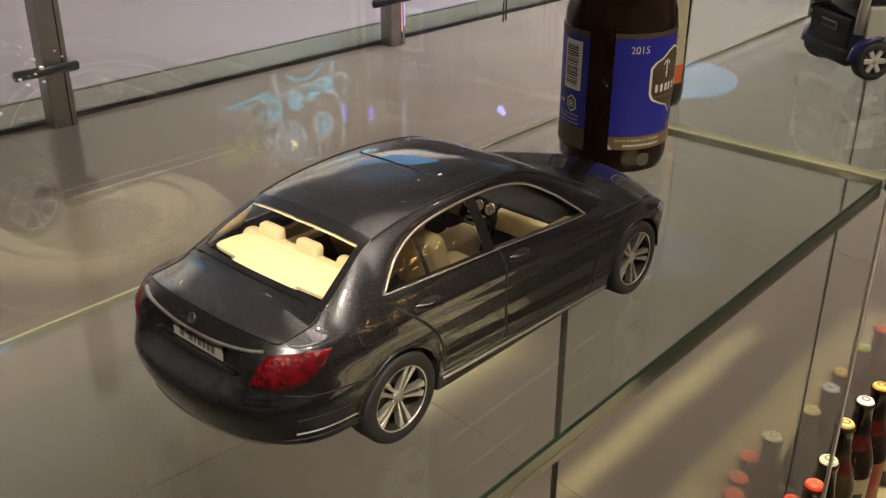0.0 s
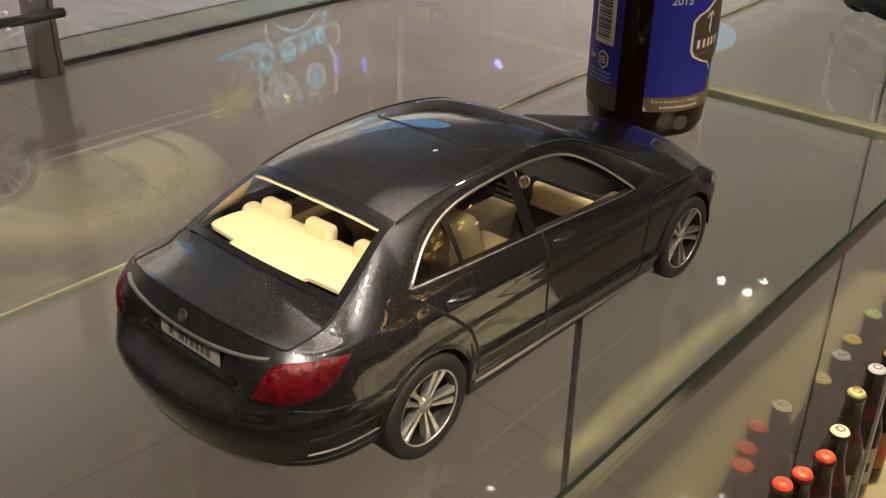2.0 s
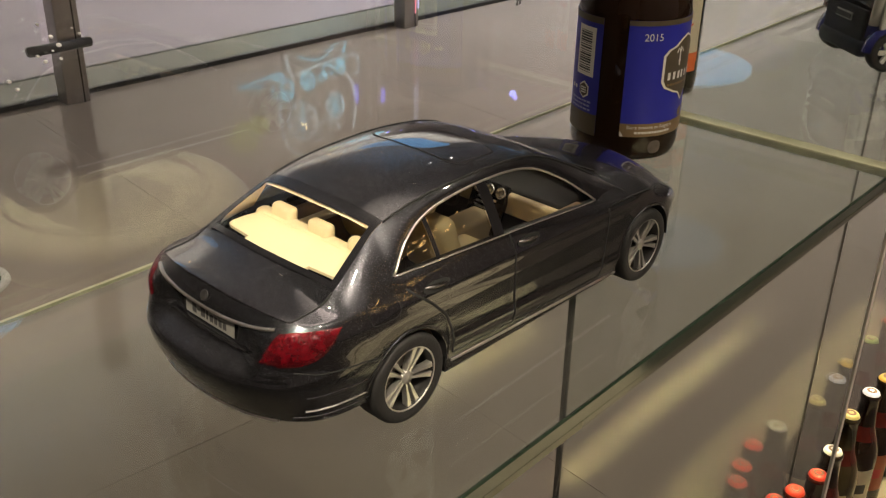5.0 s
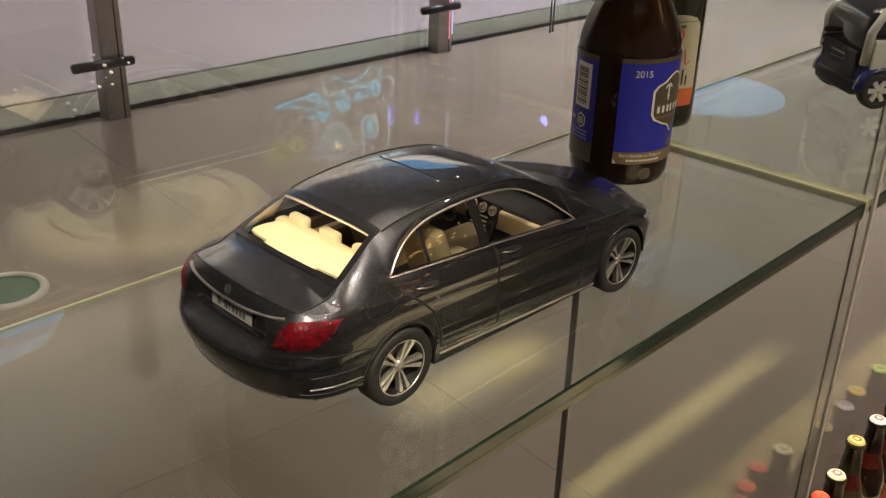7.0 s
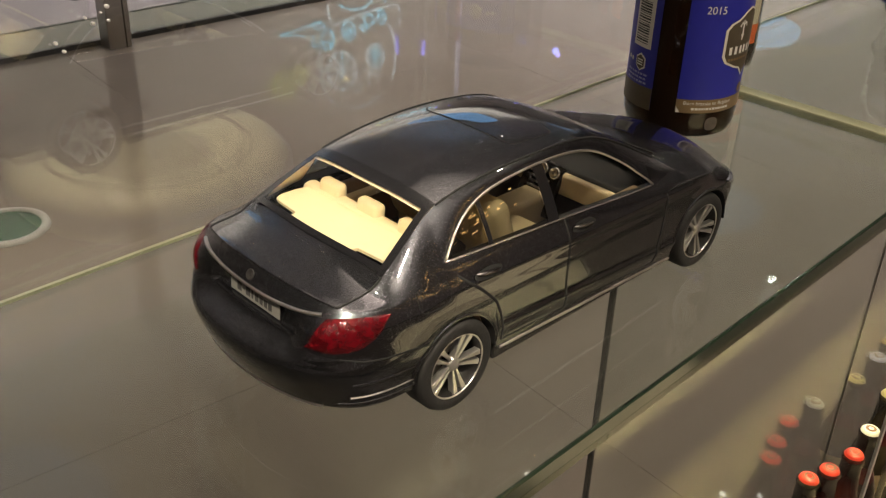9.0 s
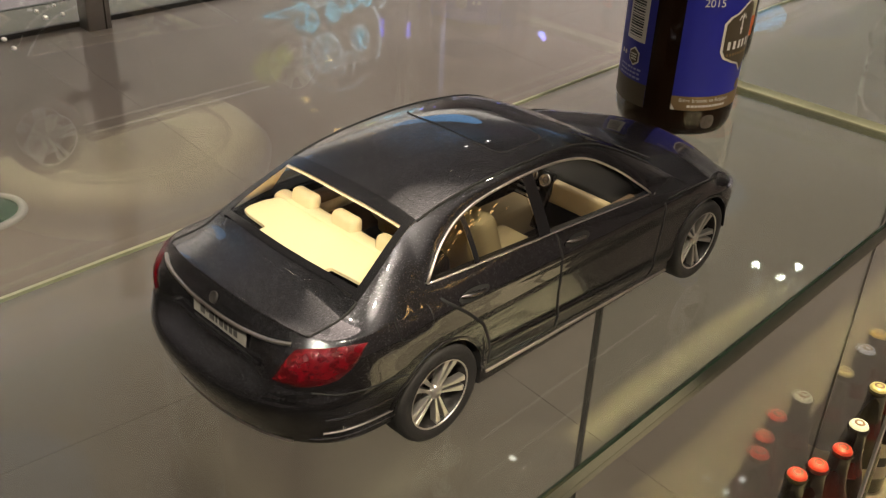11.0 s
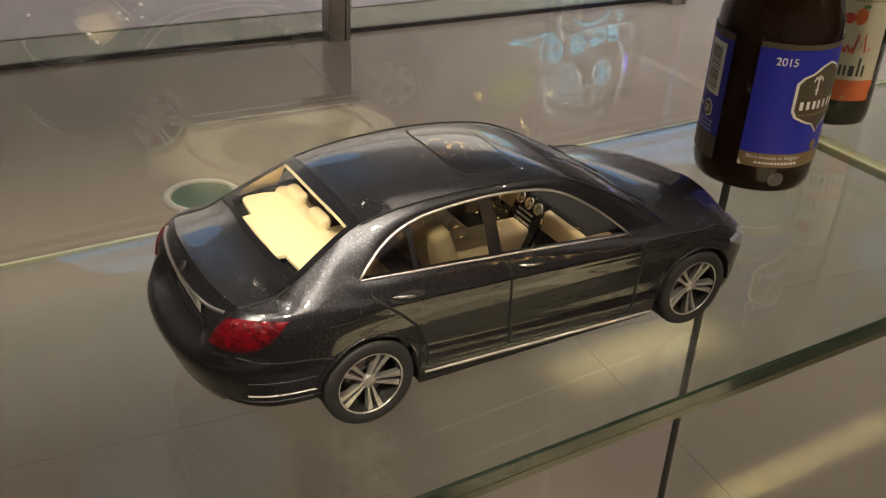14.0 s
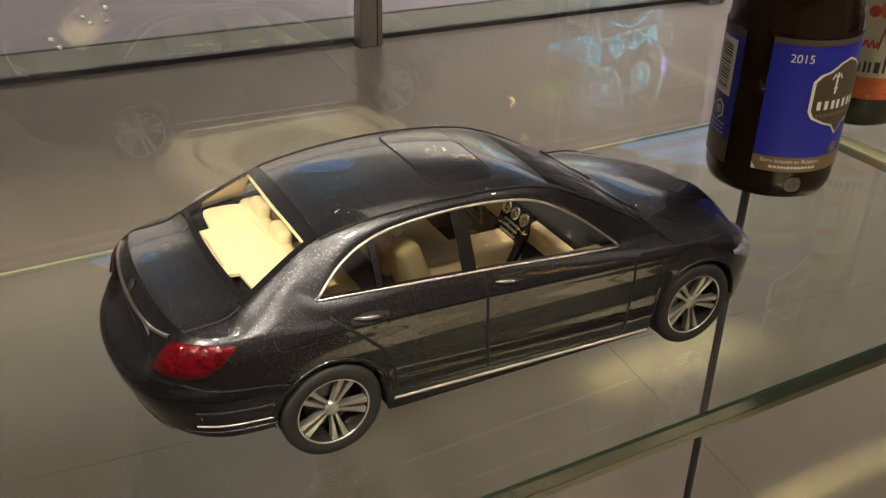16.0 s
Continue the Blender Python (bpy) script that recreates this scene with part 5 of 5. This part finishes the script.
for side in (-1, 1):
    c = tube("roof_frame", [(-0.0655, side * 0.0355, 0.038), (-0.0650, side * 0.0370, 0.066), (-0.0560, side * 0.0375, 0.0835), (0.0, side * 0.037, 0.0865), (0.024, side * 0.035, 0.080), (0.050, side * 0.0355, 0.052), (0.030, side * 0.0395, 0.040), (-0.02, side * 0.0405, 0.030), (-0.046, side * 0.040, 0.036)], 0.0042, 8)
    put("safety_frame", c, M_CITYSILVER, city, "silver frame panel")
    part("side_panel", box_bm(-0.062, -0.036, side * 0.0385 - 0.0022, side * 0.0385 + 0.0022, 0.034, 0.060, 0.002), M_CITYSILVER, city, "silver rear side panel")
    for i, z in enumerate((0.0395, 0.0465, 0.0535)):
        bm = bmesh.new()
        bmesh.ops.create_uvsphere(bm, u_segments=14, v_segments=8, radius=0.0029)
        part("tail_light", bm, M_LAMP, city, "small round red light", m=pose(-0.0665, side * 0.0335, z), smooth=True)
    for wx in (-0.050, 0.050):
        arch_me = lathe("wing", [(0.0165, -0.009), (0.0205, -0.006), (0.0215, 0.002), (0.0185, 0.007)], 20, 0, 180)
        put("wing", arch_me, M_CITYBLUE, city, "dark blue wing", m=pose(wx, side * 0.0365, 0.0165, 90, 0, 0) if side < 0 else pose(wx, side * 0.0365, 0.0165, 90, 0, 180))
        e = new("wheel")
        e.parent = city
        e.empty_display_size = 0.005
        e.matrix_basis = pose(wx, side * 0.0365, 0.0160, 90 if side < 0 else -90, 0, 0)
        put("tyre", lathe("tyre", [(0.0108, 0.0050), (0.0118, 0.0056), (0.0148, 0.0054), (0.0160, 0.0038), (0.0160, -0.0038), (0.0148, -0.0054), (0.0108, -0.0050)], 40), M_TYRE, e)
        put("rim", lathe("rim", [(0.0110, 0.0050), (0.0106, 0.0056), (0.0098, 0.0045), (0.0090, 0.0012), (0.0, 0.0012)], 36), M_RIMDARK, e)
        for k in range(6):
            part("spoke", box_bm(0.0015, 0.0104, -0.0020, 0.0020, 0.0018, 0.0048, 0.0005, 1), M_CITYSILVER, e, m=pose(0, 0, 0, 0, 0, 60 * k))
        put("hub", lathe("hub", [(0.0, 0.0050), (0.0022, 0.0049), (0.0028, 0.0030)], 16), M_CHROMEW, e)
part("rear_bumper", box_bm(-0.0725, -0.060, -0.033, 0.033, 0.010, 0.024, 0.004, 3), mat("grey_bumper", (0.005, 0.006, 0.012), 0.5, vary=0.1, scale=90, spec=0.25), city, "black bumper", smooth=True)

# ---------------------------------------------------------------- row of bottles on the floor
CAPS = {
    "red": mat("red_cap", (0.62, 0.05, 0.03), 0.35, 0.1, vary=0.1, scale=200),
    "white": mat("white_cap", (0.70, 0.68, 0.66), 0.4, vary=0.06, scale=200),
    "gold": mat("pale_gold_cap", (0.62, 0.52, 0.26), 0.3, 0.5, vary=0.1, scale=200),
    "blue": mat("blue_white_cap", (0.50, 0.52, 0.78), 0.35, vary=0.15, scale=300),
    "amber": mat("amber_cap", (0.65, 0.42, 0.10), 0.35, 0.4, vary=0.1, scale=200),
    "green": mat("green_cap", (0.35, 0.50, 0.16), 0.35, 0.2, vary=0.1, scale=200),
}
BODY = {
    "brown": mat("amber_bottle_glass", (0.010, 0.005, 0.003), 0.06, vary=0.2, scale=60),
    "red": mat("red_brown_bottle", (0.040, 0.006, 0.005), 0.08, vary=0.2, scale=60),
    "pale": mat("olive_bottle", (0.030, 0.022, 0.012), 0.08, vary=0.25, scale=60),
}
LABELS = {"tan": mat("tan_label", (0.42, 0.32, 0.17), 0.5), "ivory": mat("ivory_label", (0.52, 0.46, 0.34), 0.5), "orange": mat("orange_label", (0.38, 0.10, 0.04), 0.5)}


CAP_PRINT = mat("cap_print_ink", (0.20, 0.10, 0.07), 0.4, vary=0.3, scale=500)


def floor_bottle(x, y, body, cap, label, words_, top=0.235):
    b = thing("beer_bottle", words_, "bottle", (x, y, 0.0), random.uniform(-25, 25), "row of bottles on the floor")
    k = top / 0.235
    put("bottle_glass", lathe("bottle_glass", [(r, h * k) for r, h in ((0.0, 0.003), (0.024, 0.0), (0.0295, 0.004), (0.0305, 0.012), (0.0305, 0.120), (0.0285, 0.135), (0.0225, 0.155), (0.0170, 0.172), (0.0145, 0.195), (0.0135, 0.222), (0.0148, 0.224), (0.0148, 0.229), (0.0130, 0.231))], 36), BODY[body], b)
    put("paper_label", wrap("paper_label", 0.0308, 120, 250, 0.035 * k, 0.105 * k, 24), LABELS[label], b, "paper label")
    put("neck_label", lathe("neck_label", [(0.0232, 0.154 * k), (0.0176, 0.171 * k), (0.0164, 0.178 * k)], 30), BODY["red"], b, "dark paper neck label")
    put("print_band", wrap("print_band", 0.0310, 140, 230, 0.060 * k, 0.078 * k, 20), M_INK if label != "orange" else M_RED, b)
    lid_ = crown_cap(b, top - 0.0055, CAPS[cap], cap + " crown cap")
    lid_.matrix_basis = pose(0, 0, 0) @ Matrix.Diagonal((0.9, 0.9, 1, 1))
    put("cap_print", lathe("cap_print", [(0.0040, top + 0.0010), (0.0045, top + 0.0012), (0.0075, top + 0.0010), (0.0080, top + 0.0006)], 24), CAP_PRINT, lid_, "printed ring")
    return b


random.seed(21)
for row in ((0.732, 0.074, "pale", "red", "ivory", "pale glass beer bottle with red cap"),
            (0.768, 0.063, "red", "red", "orange", "reddish beer bottle with red cap"),
            (0.820, 0.054, "red", "red", "orange", "reddish beer bottle with red cap"),
            (0.884, 0.060, "brown", "white", "tan", "brown beer bottle with white cap"),
            (0.985, 0.075, "pale", "gold", "tan", "pale beer bottle with gold cap"),
            (1.063, 0.074, "brown", "blue", "ivory", "brown beer bottle with blue-white cap"),
            (1.118, 0.070, "brown", "amber", "orange", "brown beer bottle with amber cap"),
            (1.215, 0.068, "brown", "green", "tan", "brown beer bottle with green cap"),
            (1.300, 0.072, "pale", "red", "ivory", "pale beer bottle with red cap")):
    floor_bottle(*row)

# ---------------------------------------------------------------- what the floor and the glass mirror
# round blue pendant discs
disc_glow = glow("blue_disc_glow", (0.25, 0.52, 0.92), 1.2)
for x, y in ((0.95, 4.30), (4.20, 4.20), (7.42, 3.82)):
    d = thing("pendant_light", "round glowing blue disc pendant light", "ceiling light", (x, y, 3.0), group="blue pendant discs")
    put("disc", lathe("disc", [(0.0, 0.0), (0.57, 0.0), (0.60, 0.012), (0.60, 0.045), (0.0, 0.05)], 56), disc_glow, d, "glowing blue disc")
    put("cord", tube("cord", [(0, 0, 0.05), (0, 0, 0.80)], 0.006, 6), M_BLACK, d)
# small white downlights
spot_glow = glow("downlight_glow", (1.0, 0.95, 0.85), 60)
ring_mat = mat("downlight_ring", (0.6, 0.6, 0.58), 0.4)
for x, y in ((4.73, 1.83), (4.71, 1.66), (4.90, 1.64), (3.91, 2.87), (3.37, 2.82)):
    d = thing("downlight", "small round white ceiling downlight", "ceiling light", (x, y, 3.80), group="small ceiling downlights")
    put("lens", lathe("lens", [(0.0, -0.200), (0.023, -0.200), (0.025, -0.198)], 20), spot_glow, d)
    put("can", lathe("can", [(0.033, -0.197), (0.045, -0.200), (0.047, -0.190), (0.047, 0.0)], 20), ring_mat, d)

# neon drawing on the far side of the hall, as line art of glowing tube
NY = 8.6
neon = thing("neon_sign", "neon line drawing of a wheeled machine in pale blue", "neon sign", (0, NY, 0))
N_CYAN = glow("cyan_neon", (0.25, 0.70, 0.95), 2.8)
N_WHITE = glow("white_neon", (0.62, 0.75, 0.85), 2.6)
N_YELLOW = glow("yellow_neon", (0.75, 0.80, 0.25), 1.4)


def npt(cx, cy):
    px, py = 440 + cx / 3, 90 + cy / 3
    return (6.125 + (px - 480) * 0.0088, 0.0, 2.236 + 0.0075 * (py - 180) + 0.00178 * (px - 480))


def ntube(points, material, r=0.016, closed=False):
    pts = [npt(*p) for p in points]
    n = len(pts)
    smooth = []
    for i in range(n if closed else n - 1):
        p0, p1, p2, p3 = (Vector(pts[(i + k) % n] if closed else pts[min(max(i + k, 0), n - 1)]) for k in (-1, 0, 1, 2))
        for j in range(5):
            t = j / 5
            smooth.append(0.5 * (2 * p1 + (p2 - p0) * t + (2 * p0 - 5 * p1 + 4 * p2 - p3) * t * t + (3 * p1 - p0 - 3 * p2 + p3) * t**3))
    if not closed:
        smooth.append(Vector(pts[-1]))
    put("neon_tube", tube("neon_tube", smooth, r * 0.75, 6, closed), material, neon)


def nring(cx, cy, rx, ry, material, r=0.016, n=16):
    ntube([(cx + rx * math.cos(2 * math.pi * k / n), cy + ry * math.sin(2 * math.pi * k / n)) for k in range(n)], material, r, True)


nring(448, 472, 76, 97, N_WHITE)
nring(632, 400, 48, 64, N_WHITE)
for k in range(5):
    a = math.pi * k / 5 + 0.35
    ntube([(448 - 70 * math.cos(a), 472 - 90 * math.sin(a)), (448, 472), (448 + 70 * math.cos(a), 472 + 90 * math.sin(a))], N_CYAN if k == 2 else N_WHITE, 0.010)
    ntube([(632 - 44 * math.cos(a), 400 - 58 * math.sin(a)), (632, 400), (632 + 44 * math.cos(a), 400 + 58 * math.sin(a))], N_CYAN, 0.010)
for pts, m_, r in (
        ([(336, 370), (334, 430), (338, 510), (352, 570), (375, 612)], N_WHITE, 0.014),
        ([(375, 612), (430, 650), (520, 665), (610, 640), (670, 590)], N_WHITE, 0.012),
        ([(705, 235), (738, 300), (746, 380), (744, 450), (730, 520)], N_WHITE, 0.014),
        ([(378, 140), (384, 200), (402, 244)], N_WHITE, 0.012),
        ([(440, 148), (500, 168), (565, 158), (612, 118), (640, 82), (695, 72), (686, 130)], N_CYAN, 0.015),
        ([(400, 248), (500, 208), (600, 172), (700, 146), (762, 140), (772, 215), (740, 240)], N_WHITE, 0.012),
        ):
    ntube(pts, m_, r)
for pts, m_, r in (
        ([(140, 296), (230, 268), (330, 236)], N_CYAN, 0.012),
        ([(140, 300), (200, 296), (265, 300)], N_CYAN, 0.014),
        ([(545, 576), (545, 492), (590, 470), (600, 560)], N_WHITE, 0.011),
        ([(600, 478), (650, 508), (645, 532)], N_WHITE, 0.011),
        ([(505, 580), (545, 570)], N_WHITE, 0.011),
        ([(302, 292), (300, 348), (340, 344)], N_CYAN, 0.014),
        ([(105, 150), (130, 180), (170, 176), (212, 158), (190, 130), (150, 124)], N_YELLOW, 0.012),
        ([(65, 540), (95, 525), (105, 560)], N_YELLOW, 0.012)):
    ntube(pts, m_, r)
for cx, cy, rx, ry in ((376, 312, 30, 48), (372, 345, 20, 20), (330, 248, 30, 16), (486, 272, 34, 44), (484, 275, 14, 20), (598, 214, 28, 26), (566, 254, 18, 14), (668, 200, 22, 34), (660, 180, 14, 22)):
    nring(cx, cy, rx, ry, N_CYAN, 0.018, 12)
for cx, cy, rx, ry in ((150, 535, 55, 68), (146, 530, 32, 40), (146, 530, 12, 16), (228, 482, 38, 40), (226, 484, 18, 20)):
    nring(cx, cy, rx, ry, N_YELLOW, 0.014, 14)
# upright light bars beside it
for x, z0, z1, colour, s in ((8.462, 2.83, 3.02, (0.20, 0.18, 1.0), 5.0), (7.99, 2.68, 2.92, (0.20, 0.18, 1.0), 4.0)):
    b = thing("light_bar", "slim upright coloured light bar", "light bar", (x, NY, 0), group="upright light bars")
    part("tube", box_bm(-0.022, 0.022, -0.02, 0.02, z0, z1, 0.008), glow("bar_glow", colour, s), b)
# small lamps low over the floor that it mirrors
for x, y, z, colour, s, r in ((3.53, 2.68, 0.445, (0.25, 0.28, 1.0), 12, 0.018), (3.565, 2.69, 0.475, (0.35, 0.3, 1.0), 10, 0.014)):
    b = thing("marker_lamp", "small blue marker lamp on a thin stem", "lamp", (x, y, 0))
    bm = bmesh.new()
    bmesh.ops.create_uvsphere(bm, u_segments=14, v_segments=8, radius=r)
    part("bulb", bm, glow("marker_glow", colour, s), b, m=pose(0, 0, z), smooth=True)
    put("stem", tube("stem", [(0, 0, 0), (0, 0, z - r * 0.8)], 0.004, 6), M_DARKMETAL, b)

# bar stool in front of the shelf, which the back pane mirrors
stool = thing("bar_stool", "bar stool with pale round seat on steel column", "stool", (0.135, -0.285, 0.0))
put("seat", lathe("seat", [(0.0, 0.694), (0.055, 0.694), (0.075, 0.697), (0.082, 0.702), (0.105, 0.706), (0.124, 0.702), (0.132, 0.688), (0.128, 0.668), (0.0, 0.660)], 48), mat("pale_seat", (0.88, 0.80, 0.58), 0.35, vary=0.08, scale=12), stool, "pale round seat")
# inner disc darker than the seat, then a dark ring for a groove
put("seat_pad", lathe("seat_pad", [(0.0, 0.6945), (0.050, 0.6945), (0.060, 0.6955), (0.066, 0.6925)], 40), mat("dark_seat_pad", (0.50, 0.45, 0.33), 0.45, vary=0.15, scale=14), stool, "darker round seat pad")
put("seat_groove", lathe("seat_groove", [(0.0925, 0.7025), (0.0935, 0.7055), (0.0965, 0.7062), (0.0975, 0.7035)], 48), mat("dark_groove_ring", (0.30, 0.26, 0.18), 0.5, vary=0.1), stool, "dark ring for a groove in the seat")
put("seat_rim", lathe("seat_rim", [(0.1322, 0.676), (0.1345, 0.682), (0.1345, 0.690), (0.1300, 0.694)], 48), M_CHROMEW, stool, "bright seat rim")
# four chrome domes, added to give the bright highlight dots on the seat
for x, y in ((0.008, -0.006), (0.007, 0.005), (0.001, 0.007), (0.002, 0.018)):
    put("glint_dome", lathe("glint_dome", [(0.0, 0.0025), (0.002, 0.0021), (0.0034, 0.001), (0.0036, 0.0)], 14), M_CHROME, stool, "chrome dome added for a bright dot", m=pose(x, y, 0.6944))
put("column", lathe("column", [(0.024, 0.02), (0.024, 0.66)], 24), M_STEEL, stool)
put("foot_plate", lathe("foot_plate", [(0.0, 0.022), (0.10, 0.018), (0.19, 0.008), (0.195, 0.0)], 40), M_STEEL, stool)

# string of warm bulbs on the near side of the room, mirrored in the windows of the car
bulb_glow = glow("warm_bulb_glow", (1.0, 0.58, 0.20), 14)
string = thing("string_lights", "hanging cluster of small warm bulbs", "string lights", (1.65, -2.30, 0))
random.seed(12)
pts = []
for k in range(44):
    pts.append((random.gauss(0, 0.24 if k % 2 else 0.12), random.uniform(-0.1, 0.1), 2.12 + random.gauss(0, 0.22 if k % 2 else 0.12)))
pts.sort(key=lambda p: p[2])
put("wire", tube("wire", [(0, 0, 3.8)] + pts[::-1], 0.002, 5), M_BLACK, string)
bm = bmesh.new()
bmesh.ops.create_uvsphere(bm, u_segments=8, v_segments=6, radius=0.013)
bulb_me = bpy.data.meshes.new("bulb")
bm.to_mesh(bulb_me)
bm.free()
for p in pts:
    put("bulb", bulb_me, bulb_glow, string, m=pose(*p))
